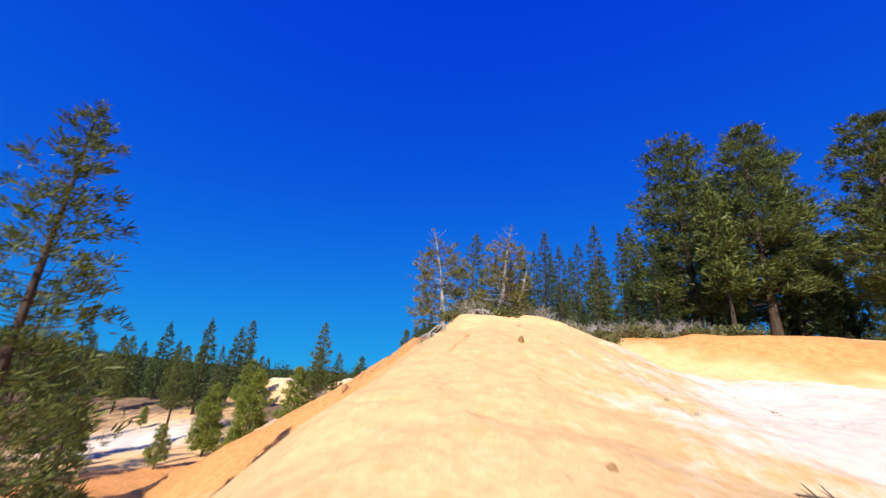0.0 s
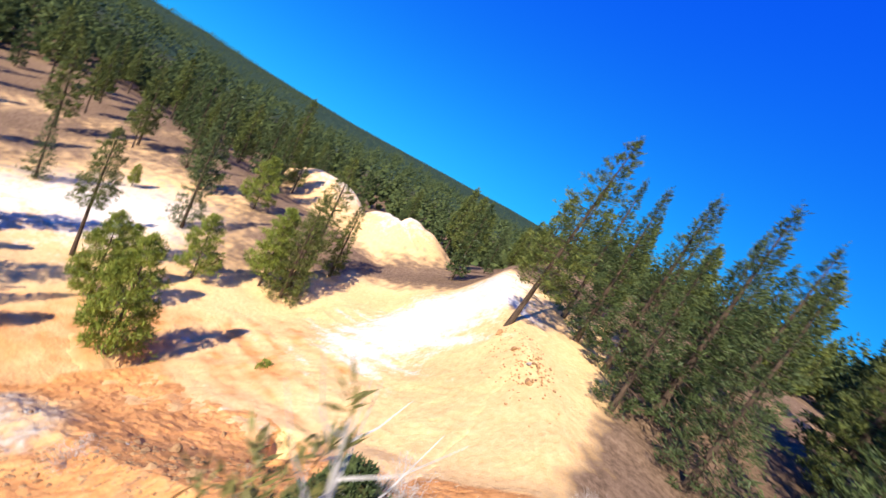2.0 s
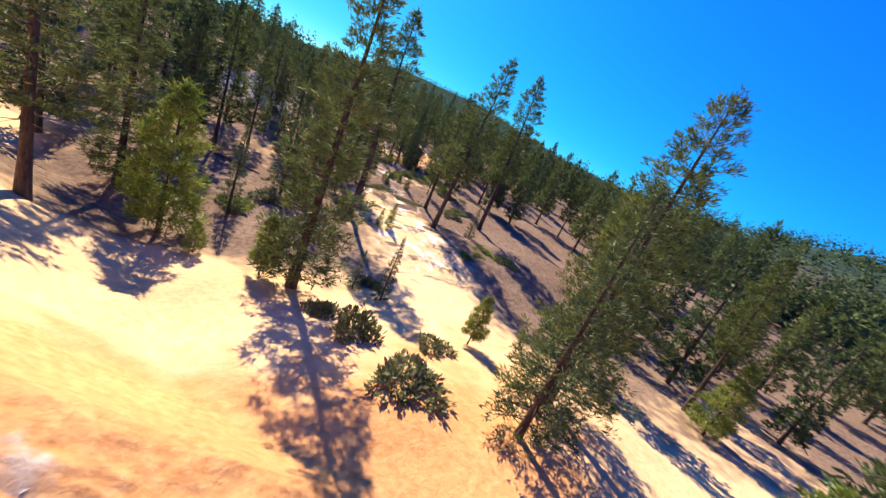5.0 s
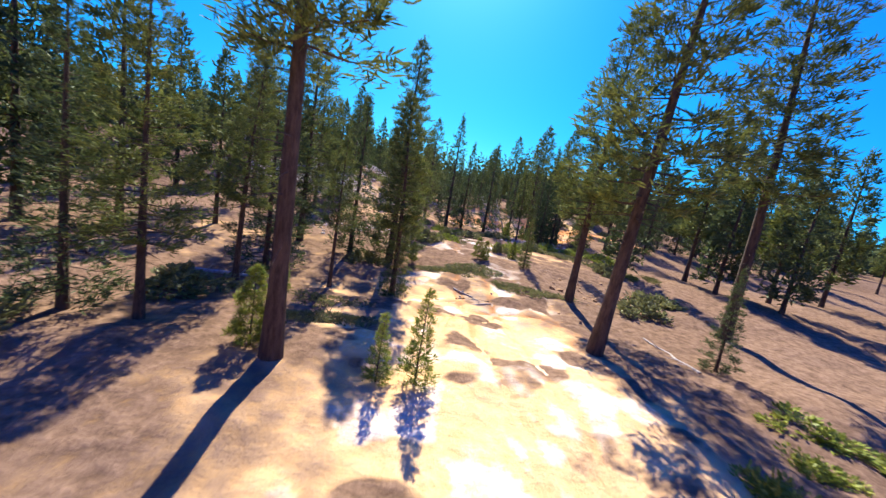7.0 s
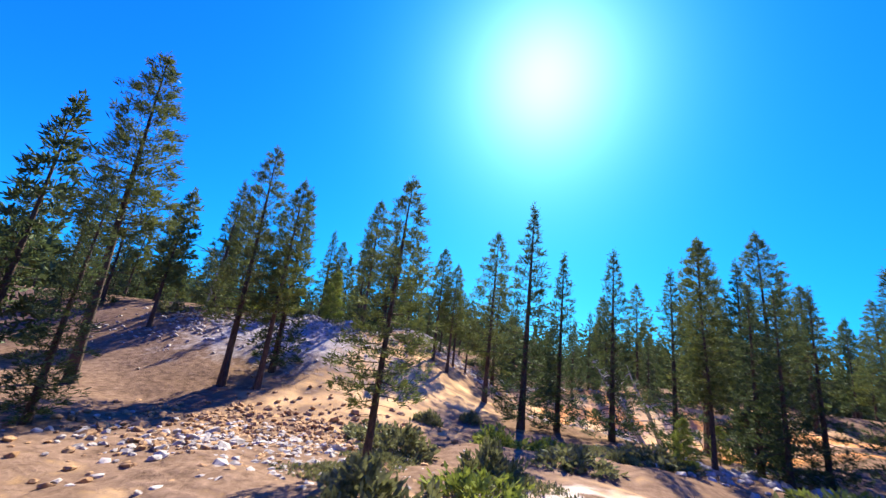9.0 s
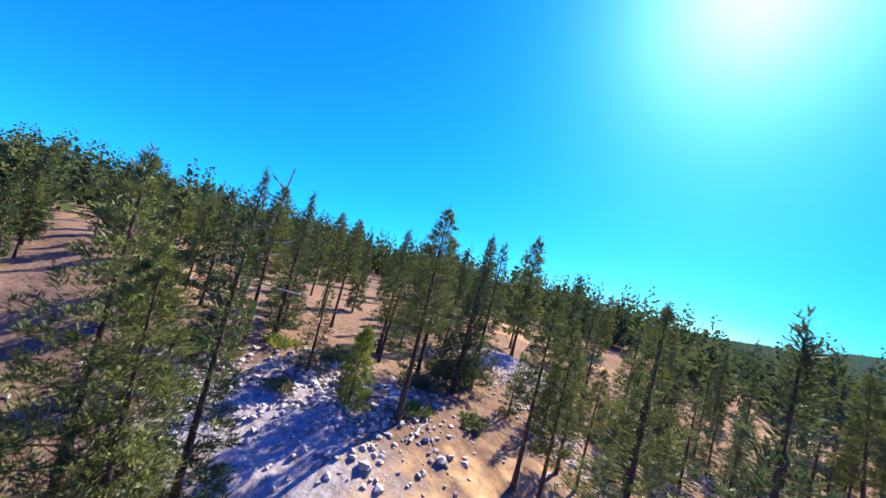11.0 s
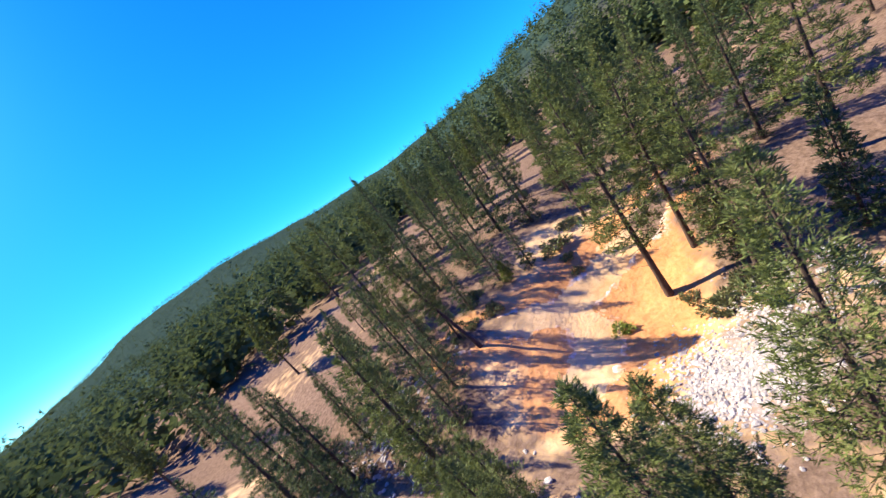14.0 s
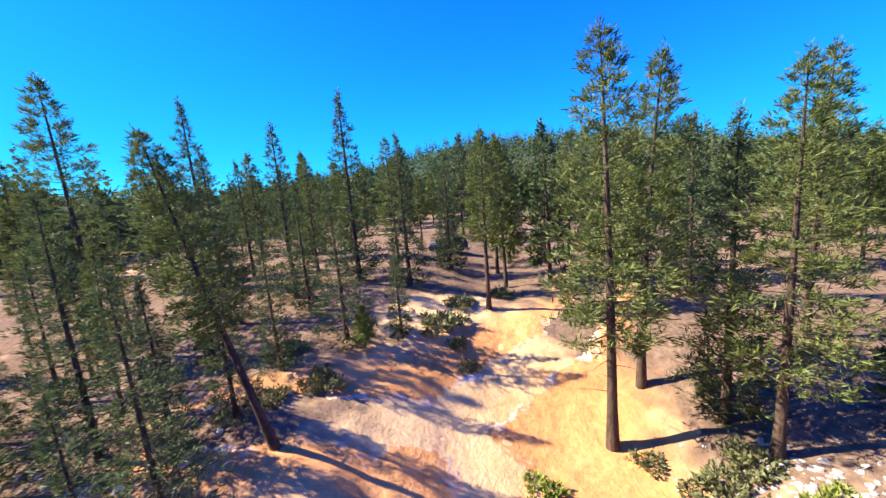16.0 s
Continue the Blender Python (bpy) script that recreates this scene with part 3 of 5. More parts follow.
plant("fir0", 15.5, 50.9, 7.1, 35, group=TRACK)
plant("fir1", 16.8, 51.2, 7.2, 102, group=TRACK)
plant("fir0", 19.6, 51.5, 8.3, 169, group=TRACK)
plant("pine1", -10.4, 44.6, 14.0, 236, 5, -60, group=TRACK)
plant("fir1", -4.4, 40.0, 6.2, 303, group=TRACK)
plant("pine3", -4.7, 48.0, 9.5, 10, group=TRACK)
plant("fir1", -5.6, 49.9, 9.5, 77, group=TRACK)
plant("fir0", -3.2, 33.5, 11.0, 144, group=TRACK)
plant("pine2", -2.5, 34.2, 12.0, 211, group=TRACK)
plant("young0", 11.9, 49.8, 1.8, 278, group=TRACK)
plant("young2", 14.1, 53.0, 1.6, 345, group=TRACK)
# wood round the rubble mound
NORTH = "wood round the rubble mound"
plant("fir1", -15.5, 55.1, 10.1, 52, group=NORTH)
plant("pine1", -16.0, 56.8, 9.2, 119, group=NORTH)
plant("fir1", -17.0, 59.2, 9.2, 186, group=NORTH)
plant("fir2", -11.3, 57.7, 5.2, 253, group=NORTH)
plant("pine3", -22.5, 66.8, 9.3, 320, group=NORTH)
plant("young0", -7.5, 57.2, 3.6, 27, group=NORTH)
plant("pine3", -11.5, 63.1, 7.3, 94, group=NORTH)
plant("pine1", -5.7, 58.6, 9.7, 161, group=NORTH)
plant("fir1", -6.6, 64.3, 9.3, 228, group=NORTH)
plant("fir0", -8.0, 67.1, 9.2, 295, group=NORTH)
plant("fir0", -0.4, 81.7, 9.5, 2, group=NORTH)
plant("fir1", 2.0, 87.4, 9.5, 69, group=NORTH)
plant("fir1", -28.9, 54.1, 10.3, 136, group=NORTH)
plant("fir0", -24.5, 54.2, 8.9, 203, group=NORTH)
plant("pine3", -0.7, 66.7, 6.9, 270, group=NORTH)
plant("pine1", 0.3, 67.3, 6.4, 337, group=NORTH)
plant("fir1", -2.7, 69.3, 6.7, 44, group=NORTH)
plant("fir0", -6.7, 66.4, 9.3, 111, group=NORTH)
plant("fir2", -8.7, 63.4, 8.4, 178, group=NORTH)
plant("pine1", -19.2, 65.4, 8.7, 245, group=NORTH)
plant("fir1", -26.3, 65.7, 9.4, 312, group=NORTH)
plant("pine3", -40.9, 63.4, 9.4, 19, group=NORTH)
plant("fir1", 2.7, 84.9, 9.5, 86, group=NORTH)
plant("fir0", -4.1, 66.9, 3.9, 153, group=NORTH)
# round the sandy clearing
CLEARING = "pines round the sandy clearing"
plant("pine0", 17.7, 65.6, 16.1, 220, label="tall pine with a dark trunk beside the sandy clearing", group=CLEARING)
plant("pine3", 20.9, 63.6, 14.8, 287, group=CLEARING)
plant("fir1", 18.4, 61.2, 12.2, 354, group=CLEARING)
plant("pine2", 16.2, 60.6, 13.1, 61, group=CLEARING)
plant("pine1", 26.7, 71.0, 11.2, 128, group=CLEARING)
plant("pine1", 13.0, 77.3, 10.8, 195, 14, 100, label="leaning pine with a curved trunk over the slope", group=CLEARING)
plant("fir1", 29.5, 76.9, 10.9, 262, group=CLEARING)
plant("fir0", 23.7, 81.7, 8.0, 329, group=CLEARING)
plant("fir2", 20.8, 78.1, 8.3, 36, group=CLEARING)
plant("young1", 20.3, 76.9, 2.4, 103, group=CLEARING)
plant("fir1", 22.1, 75.5, 5.9, 170, group=CLEARING)
plant("fir0", 36.5, 75.0, 10.5, 237, group=CLEARING)
plant("pine3", 38.6, 71.0, 12.2, 304, group=CLEARING)
plant("fir0", 17.1, 79.6, 6.6, 11, group=CLEARING)
plant("pine3", 16.3, 88.9, 6.7, 78, group=CLEARING)
plant("fir1", 19.9, 61.4, 3.4, 145, group=CLEARING)
plant("fir1", 12.0, 87.9, 7.1, 212, group=CLEARING)
plant("fir0", 14.2, 87.8, 6.4, 279, group=CLEARING)
plant("pine3", 13.6, 84.0, 6.5, 346, group=CLEARING)
plant("fir1", 11.8, 79.9, 5.9, 53, group=CLEARING)
plant("fir0", 13.8, 79.3, 6.1, 120, group=CLEARING)
plant("fir1", 17.8, 83.6, 6.3, 187, group=CLEARING)
plant("fir0", 20.2, 91.0, 6.1, 254, group=CLEARING)
plant("pine3", 19.5, 97.5, 5.4, 321, group=CLEARING)
plant("fir2", 15.1, 83.8, 4.9, 28, group=CLEARING)
plant("fir1", 15.4, 94.4, 6.4, 95, group=CLEARING)
plant("bushy0", 2.0, 72.3, 11.1, 80, label="near pine with dark crowded branches over the slope", group=CLEARING)
plant("pine2", 3.4, 58.8, 11.2, 10, label="near pine with bright yellow-green needles", group=NORTH)
plant("pine1", -1.1, 61.8, 8.6, 40, group=NORTH)
plant("pine3", 0.2, 61.2, 8.0, 170, group=NORTH)
plant("pine2", -6.2, 47.6, 11.3, 130, label="near pine with bright yellow-green needles", group=NORTH)
plant("pine2", -13.2, 9.0, 16.5, 40, group=BEYOND)
# plateau above the bowl
PLATEAU = "wood on the plateau's edge"
plant("pine2", -15.6, -26.1, 12.8, 10, 6, 150, label="pine with thin orange-green needles leaning at the cliff edge", group=PLATEAU)
for i, (key, x, y, tall) in enumerate((("fir1", -21.4, -27.9, 11.6), ("fir0", -24.3, -25.3, 12.0), ("fir2", -27.4, -30.0, 12.2), ("fir2", -29.1, -18.3, 10.2), ("fir1", -19.0, -30.5, 11.5), ("fir0", -22.5, -23.5, 9.0), ("fir2", -26.0, -21.5, 9.5), ("fir1", -31.5, -23.5, 11.0),
        ("round0", -36.5, -20.9, 18.0), ("round1", -40.2, -17.5, 16.5), ("round0", -43.5, -23.5, 17.0), ("round1", -38.5, -26.0, 16.0), ("fir0", -33.5, -19.0, 8.5), ("fir1", -17.0, -34.5, 12.0), ("fir2", -22.0, -34.0, 12.5), ("fir0", -26.5, -36.0, 12.0), ("bushy0", -33.0, -31.0, 14.0), ("round1", -46.0, -14.0, 14.5), ("round0", -50.5, -19.0, 15.0), ("bushy0", -58.0, -37.0, 19.0), ("fir1", -14.0, -38.5, 11.0), ("fir0", -24.6, -29.6, 11.0))):
    plant(key, x, y, tall, i * 67, group=PLATEAU)
# crest
plant("drytop", -21.0, -4.5, 6.0, 15, 3, 40, label="dying pine with rusty needles on the eroded crest")
plant("drytop", -24.2, -3.8, 4.9, 140, 4, 200, label="dying pine with rusty needles on the eroded crest")
plant("fir2", -22.2, -8.4, 2.7, 40, label="low blue-green fir among grey brush")
plant("fir1", -25.6, -8.2, 2.2, 200, label="low blue-green fir among grey brush")
plant("fir1", -24.6, -4.6, 3.4, 250, label="low dark fir beside a dying pine on the crest")

# valley below the domes
VALLEY = "wood on the valley floor"
for i, (x, y) in enumerate(((44, -30), (50, -40), (58, -28), (36, -44), (52, -50), (60, -42), (24, -70), (62, -56), (30, -78), (54, -72), (66, -32), (48, -82), (10, -72), (2, -66))):
    plant(f"mid{i % 4}", x, y, 12 + 3 * math.sin(i * 2.3), i * 67, group=VALLEY)
for i, (x, y) in enumerate(((26, 84), (30, 81), (33, 86), (22, 86), (28, 92), (37, 80), (41, 76), (44, 70), (42, 64), (36, 62), (30, 58), (24, 55), (46, 60), (34, 93), (18, 90))):
    plant(("fir0", "fir1", "pine2")[i % 3], x, y, 11.5 + 2.5 * math.sin(i * 1.9), i * 77, group="wood behind the sandy clearing")
for i, (x, y) in enumerate(((4.5, 79.0), (7.5, 81.5), (9.5, 78.0), (6.0, 85.0), (10.0, 85.5), (3.0, 83.5), (8.0, 89.0), (0.5, 78.5), (11.5, 82.5), (5.0, 91.0), (7.0, 76.5), (-3.0, 79.0), (-5.0, 84.5), (1.0, 88.0), (-14.5, 68.5), (-17.0, 73.0), (-13.0, 64.5), (-19.0, 61.0))):
    plant(("fir1", "fir0", "fir2")[i % 3], x, y, 7.6 + 1.3 * math.sin(i * 1.7), i * 77, group="wood on the slope beside the clearing")

# ---------------- the woods ----------------
def wooded(x, y):
    """How thickly the wood stands at a place, 0 to 1."""
    d = 0.62 + 1.9 * fbm(x / 24, y / 24, 41) + 0.5 * smooth(44, 55, y) * smooth(-8, -16, x)
    d = d * (1 - smooth(-24, -19, x) * smooth(8, -2, x) * smooth(-46, -38, y) * smooth(14, 6, y))
    for cx, cy, rx, ry, turn in ((38, -62, 14, 11, 0), (16, -57, 12, 10, 0), (4, -10, 13, 16, 0), (0, 2, 9, 9, 0), (8, 18, 8, 17, 0), (8, 40, 6, 14, 0), (20, 71, 15, 9, 20), (12, 70, 9, 7, 0), (-26, 12, 13, 14, 0), (-32, 0, 14, 12, 0), (14, -26, 14, 16, 0), (-8.5, 75, 6, 5, 0), (10, 68, 9, 8, 0), (6, 28, 8, 20, 0), (0, 50, 9, 8, 0), (-4, 60, 9, 9, 0), (26, -8, 12, 12, 0), (17, 48, 4, 4, 0), (-12, 83, 5, 5, 0)):
        d = d * (1 - 0.97 * np.minimum(1, 1.25 * blob(x, y, cx, cy, rx, ry, turn)))
    return np.clip(d, 0, 1)


NEAR_PATH = [(a[1] + (b[1] - a[1]) * k / 4, a[2] + (b[2] - a[2]) * k / 4) for a, b in zip(ROWS, ROWS[1:]) for k in range(5)]


def free(x, y, gap):
    return all((x - a) ** 2 + (y - b) ** 2 > gap * gap for a, b in TAKEN)


def fill_wood():
    rng = np.random.default_rng(5)
    made = 0
    for _ in range(9000):
        x, y = rng.uniform(-75, 90), rng.uniform(-95, 125)
        if made >= 300:
            break
        if rng.uniform() > wooded(np.array([x]), np.array([y]))[0] or not free(x, y, 3.1):
            continue
        if min((x - a) ** 2 + (y - b) ** 2 for a, b in NEAR_PATH) < 81:
            continue
        k = rng.integers(0, 4)
        tall = rng.uniform(9, 14.5) * (0.76 if y > 45 and x < 32 else 1)
        plant(f"mid{k}", x, y, tall, rng.uniform(0, 360), group="close wood")
        made += 1


def far_wood():
    """Trees past the close wood, joined: nobody could count them."""
    rng = np.random.default_rng(9)

    def little(seed, whorls, blades):
        r = np.random.default_rng(seed)
        cs, ws, ss = [], [], []
        for n in range(whorls):
            q = (n + 0.5) / whorls
            w = 0.19 * (1 - q) ** 0.8
            a = n * 2.399
            cs.append([math.cos(a) * w * 0.45, math.sin(a) * w * 0.45, 0.12 + 0.86 * q])
            ws.append([math.cos(a), math.sin(a), 0.1 + 0.5 * q])
            ss.append(0.17 * (1.15 - q))
        return sprays(np.array(cs), np.array(ws), np.array(ss), blades, r, 0.2, 0.3, 0.6)

    for ring, (r0, r1, count, whorls, blades) in enumerate(((70, 190, 2600, 28, 4), (190, 520, 5200, 15, 3), (520, 2300, 12000, 6, 3))):
        shapes = [little(200 + ring * 10 + i, whorls, blades) for i in range(5)]
        vs, fs, o = [], [], 0
        rr = np.sqrt(rng.uniform(r0**2, r1**2, count))
        aa = rng.uniform(0, 2 * math.pi, count)
        if ring == 2:
            # most of the farthest trees stand on the two high hills
            aa = np.where(rng.uniform(0, 1, count) < 0.45, radians(46) + aa * 0.13, np.where(rng.uniform(0, 1, count) < 0.4, radians(-40) + aa * 0.09, aa))
        xs, ys = rr * np.cos(aa), rr * np.sin(aa) + 10
        keep = (rng.uniform(0, 1, count) < 0.35 + wooded(xs, ys)) & ~((np.abs(xs - 7) < 84) & (np.abs(ys - 15) < 111))
        xs, ys = xs[keep], ys[keep]
        zs = height(xs, ys)
        hs = rng.uniform(9, 17, len(xs))
        for i in range(len(xs)):
            v, f = shapes[i % 5]
            c, s = math.cos(i * 1.7), math.sin(i * 1.7)
            vv = np.stack([v[:, 0] * c - v[:, 1] * s, v[:, 0] * s + v[:, 1] * c, v[:, 2]], 1) * hs[i] + [xs[i], ys[i], zs[i] - 0.3]
            vs.append(vv)
            fs.append(f + o)
            o += len(v)
        me = mesh_of("far_wood", np.concatenate(vs), np.concatenate(fs), M_FAR)
        tagged(new("far_wood", me), "dense conifer wood on the distant slopes", "wood", kind="stuff")


fill_wood()
far_wood()

# ---------------- brush, stones and wood on the ground ----------------
def bush_mesh(seed, w, h, tufts, blades, size, mat, thin=0.2):
    rng = np.random.default_rng(seed)
    a, r = rng.uniform(0, 6.28, tufts), np.sqrt(rng.uniform(0, 1, tufts))
    zz = rng.uniform(0.05, 1, tufts) * (1 - 0.75 * r**2)
    lump = 1 + 0.3 * np.sin(a * 3 + seed)
    c = np.stack([np.cos(a) * r * w * lump, np.sin(a) * r * w * lump, zz * h], 1)
    d = np.stack([np.cos(a) * r, np.sin(a) * r, 0.6 + zz], 1)
    v, f = sprays(c, d, np.full(tufts, size), blades, rng, 0.0, thin, 0.7)
    return mesh_of("leaves", v, f, mat)


def twig_mesh(seed, n, h, mat, r=0.014, spread_to=0.8):
    """Bare forking twigs from one root."""
    rng = np.random.default_rng(seed)
    pieces = []

    def grow(p, d, l, rad, level):
        q = p + d * l
        m = (p + q) / 2 + rng.normal(0, 0.07, 3) * l
        pieces.append(tube([p, m, q], [rad, rad * 0.8, rad * 0.55], 3))
        if level:
            for _ in range(rng.integers(2, 4)):
                e = d + rng.normal(0, 0.55, 3)
                e[2] += 0.1
                grow(q, e / np.linalg.norm(e), l * rng.uniform(0.5, 0.8), rad * 0.6, level - 1)

    for _ in range(n):
        a = rng.uniform(0, 6.28)
        d = np.array([math.cos(a) * spread_to, math.sin(a) * spread_to, rng.uniform(0.5, 1.0)])
        grow(np.zeros(3), d / np.linalg.norm(d), h * 0.42, r, 3)
    return mesh_of("twigs", *join(pieces), mat)


def stone_mesh(seed, mat, flat=0.6, fine=2):
    bm = bmesh.new()
    bmesh.ops.create_icosphere(bm, subdivisions=fine, radius=1)
    rng = np.random.default_rng(seed)
    planes = rng.normal(0, 1, (7, 3))
    planes /= np.linalg.norm(planes, axis=1, keepdims=True)
    cut = rng.uniform(0.45, 0.8, 7)
    for v in bm.verts:
        for p, c in zip(planes, cut):
            k = v.co.x * p[0] + v.co.y * p[1] + v.co.z * p[2]
            if k > c:
                v.co -= Vector(p) * (k - c)
        v.co.z *= flat
    me = bpy.data.meshes.new("stone")
    bm.to_mesh(me)
    bm.free()
    me.materials.append(mat)
    return me


SHRUBS = [bush_mesh(300 + i, 1.0, (0.8, 0.6, 1.0)[i], 150, 7, 0.28, M_SHRUB) for i in range(3)]
GREENS = [bush_mesh(310 + i, 1.0, (0.7, 0.9)[i], 160, 7, 0.26, M_YOUNG) for i in range(2)]
MATS = [bush_mesh(320 + i, 1.0, 0.16, 900, 5, 0.075, M_SHRUB, 0.2) for i in range(2)]
THICKET = [twig_mesh(333 + i, 30, 1.0, M_TWIG, 0.009, 1.1) for i in range(2)]
TWIGS = [twig_mesh(330 + i, 9, 1.0, M_TWIG) for i in range(2)]
STONES = [stone_mesh(340 + i, M_ROCK) for i in range(5)] + [stone_mesh(350 + i, M_RUST) for i in range(2)]

CRUMBS = [stone_mesh(360 + i, M_ROCK, 0.65, 1) for i in range(5)] + [stone_mesh(370 + i, M_RUST, 0.65, 1) for i in range(2)]


def shrub(x, y, w, h=None, kind=0, turn=0.0, green=False, label="olive shrub on bare ground", group="shrubs"):
    ob = new("shrub")
    tagged(part("foliage", (GREENS if green else SHRUBS)[kind % (2 if green else 3)], ob), kind="stuff")
    tagged(part("stem", TWIGS[kind % 2], ob), kind="stuff").scale = (0.7, 0.7, 0.5)
    ob.matrix_basis = Matrix.Translation((x, y, land(x, y) - 0.05)) @ Matrix.Rotation(radians(turn), 4, "Z") @ Matrix.Diagonal((w, w, h or w, 1))
    return tagged(ob, label, "shrub", group)


def mat_of_green(x, y, w, l, turn=0.0):
    ob = new("ground_cover", MATS[int(abs(x * 7)) % 2])
    ob.matrix_basis = Matrix.Translation((x, y, land(x, y) - 0.02)) @ Matrix.Rotation(radians(turn), 4, "Z") @ Matrix.Diagonal((w, l, 1.1, 1))
    return tagged(ob, "low mat of dull green ground cover on sand", "ground cover", kind="stuff")


def brush(x, y, s, kind=0, turn=0.0, label="bare grey forking brush without leaves"):
    ob = new("brush")
    tagged(part("branchwork", THICKET[kind % 2], ob), kind="stuff")
    part("stump", TWIGS[kind % 2], ob).scale = (0.5, 0.5, 0.5)
    ob.matrix_basis = Matrix.Translation((x, y, land(x, y) - 0.05)) @ Matrix.Rotation(radians(turn), 4, "Z") @ Matrix.Diagonal((s, s, s, 1))
    return tagged(ob, label, "brush", "bare brush")


def rock(x, y, s, kind=0, turn=0.0, label="angular pale rock on the ground", group="loose rocks", squash=1.0):
    ob = new("rock", STONES[kind % 7])
    ob.matrix_basis = Matrix.Translation((x, y, land(x, y) + 0.18 * s * squash)) @ Euler((turn * 0.3, turn * 0.17, turn)).to_matrix().to_4x4() @ Matrix.Diagonal((s, s * 0.85, s * squash, 1))
    return tagged(ob, label, "rock", group)


def log(x, y, length, r, turn, mat=None, label="bleached fallen log on the ground", lift=0.0):
    rng = np.random.default_rng(int(abs(x * 13 + y * 7)))
    pts = [(length * (i / 6 - 0.5), rng.normal(0, 0.03) * length, 0) for i in range(7)]
    pieces = [tube(pts, [r * (1 - 0.09 * i) for i in range(7)], 8)]
    for i in (1, 2, 4, 5):
        a = rng.uniform(0, 6.28)
        p = np.array(pts[i])
        pieces.append(tube([p, p + [0.3 * length * 0.2, math.cos(a) * length * 0.12, abs(math.sin(a)) * length * 0.12]], [r * 0.3, r * 0.1], 4))
    ob = new("fallen_log", mesh_of("fallen_log", *join(pieces), mat or M_DEAD))
    c, s = math.cos(radians(turn)), math.sin(radians(turn))
    za, zb = land(x - c * length / 2, y - s * length / 2), land(x + c * length / 2, y + s * length / 2)
    ob.matrix_basis = Matrix.Translation((x, y, (za + zb) / 2 + r * 0.8 + lift)) @ Matrix.Rotation(radians(turn), 4, "Z") @ Matrix.Rotation(-math.atan2(zb - za, length), 4, "Y")
    return tagged(ob, label, "log", "fallen wood")


def rubble(cx, cy, rx, ry, count, lo, hi, seed, label, turn=0.0, mats=(0, 5)):
    """A spill of stones that nobody could count."""
    rng = np.random.default_rng(seed)
    vs, fs, o = [], [], 0
    base = []
    for me in CRUMBS[mats[0]:mats[1]]:
        v = np.array([tuple(p.co) for p in me.vertices])
        base.append((v, [tuple(p.vertices) for p in me.polygons]))
    ct, st = math.cos(radians(turn)), math.sin(radians(turn))
    us, ws = rng.normal(0, 0.5, (2, count))
    xs, ys = cx + us * rx * ct - ws * ry * st, cy + us * rx * st + ws * ry * ct
    for x, y, zz in zip(xs, ys, height(xs, ys)):
        s = rng.uniform(lo, hi) * (1.6 if rng.uniform() < 0.08 else 1)
        v, f = base[rng.integers(0, len(base))]
        m = np.array(Euler(rng.uniform(-1, 1, 3) * [0.5, 0.5, 3.14]).to_matrix())
        vs.append((v * s) @ m.T + [x, y, zz + 0.12 * s])
        fs.extend([tuple(i + o for i in q) for q in f])
        o += len(v)
    me = mesh_of("rubble", np.concatenate(vs), fs, STONES[mats[0]].materials[0])
    return tagged(new("rubble", me), label, "rubble", kind="stuff")


# the crest with its washed-out roots
def root_mass(x, y, seed, s):
    rng = np.random.default_rng(seed)
    pieces = []
    for i in range(26):
        a = rng.uniform(0, 6.28)
        p = [np.array([math.cos(a) * 0.15, math.sin(a) * 0.15, 0.25])]
        for k in range(4):
            st = np.array([math.cos(a + rng.normal(0, 0.5)), math.sin(a + rng.normal(0, 0.5)), -0.35 - 0.25 * k + rng.normal(0, 0.2)])
            p.append(p[-1] + st * 0.32)
        pieces.append(tube(p, [0.05, 0.04, 0.03, 0.018, 0.008], 4))
    ob = new("root_mass", mesh_of("root_mass", *join(pieces), M_DEAD))
    ob.matrix_basis = Matrix.Translation((x, y, land(x, y) + 0.1)) @ Matrix.Diagonal((s, s, s, 1))
    return tagged(ob, "washed-out bare tree roots hanging over the clay crest", "roots")


root_mass(-21.9, -1.9, 1, 0.6)
root_mass(-20.9, -3.0, 2, 0.7)
root_mass(-23.6, -2.4, 3, 0.7)
root_mass(-23.0, -3.6, 4, 0.6)
for x, y, s, k in ((-23.0, -2.6, 1.1, 0), (-25.4, -6.2, 1.5, 1), (-27.6, -8.6, 1.6, 0), (-26.4, -10.2, 1.5, 1), (-29.4, -10.6, 1.5, 0), (-24.6, -11.2, 1.6, 1), (-31.2, -12.6, 1.5, 0), (-30.2, -14.4, 1.5, 1), (-33.0, -12.8, 1.6, 0), (-28.0, -12.6, 1.4, 1), (-34.6, -14.0, 1.4, 0), (-28.6, -16.4, 1.4, 1), (-26.0, -14.0, 1.4, 0), (-23.4, -14.6, 1.3, 1)):
    brush(x, y, s, k, x * 40)
for x, y, w, h, k in ((-26.6, -7.8, 1.1, 1.1, 0), (-28.8, -9.4, 1.2, 1.0, 1), (-30.6, -11.4, 1.1, 0.9, 2), (-32.2, -13.6, 1.4, 1.2, 0), (-34.4, -12.6, 1.0, 0.8, 1), (-24.2, -9.4, 1.3, 1.2, 2), (-36.6, -13.8, 1.3, 1.0, 0), (-22.6, -11.8, 1.0, 0.9, 1), (-25.0, -12.6, 1.2, 1.0, 0), (-27.2, -14.6, 1.3, 1.1, 1), (-30.8, -16.6, 1.3, 1.2, 2)):
    shrub(x, y, w, h, k, x * 31, label="dull green shrub among grey brush on the plateau's edge")
shrub(-21.4, -9.0, 1.0, 0.9, 0, 10, False, "low olive shrub at the bowl's rim")
juniper = new("juniper")
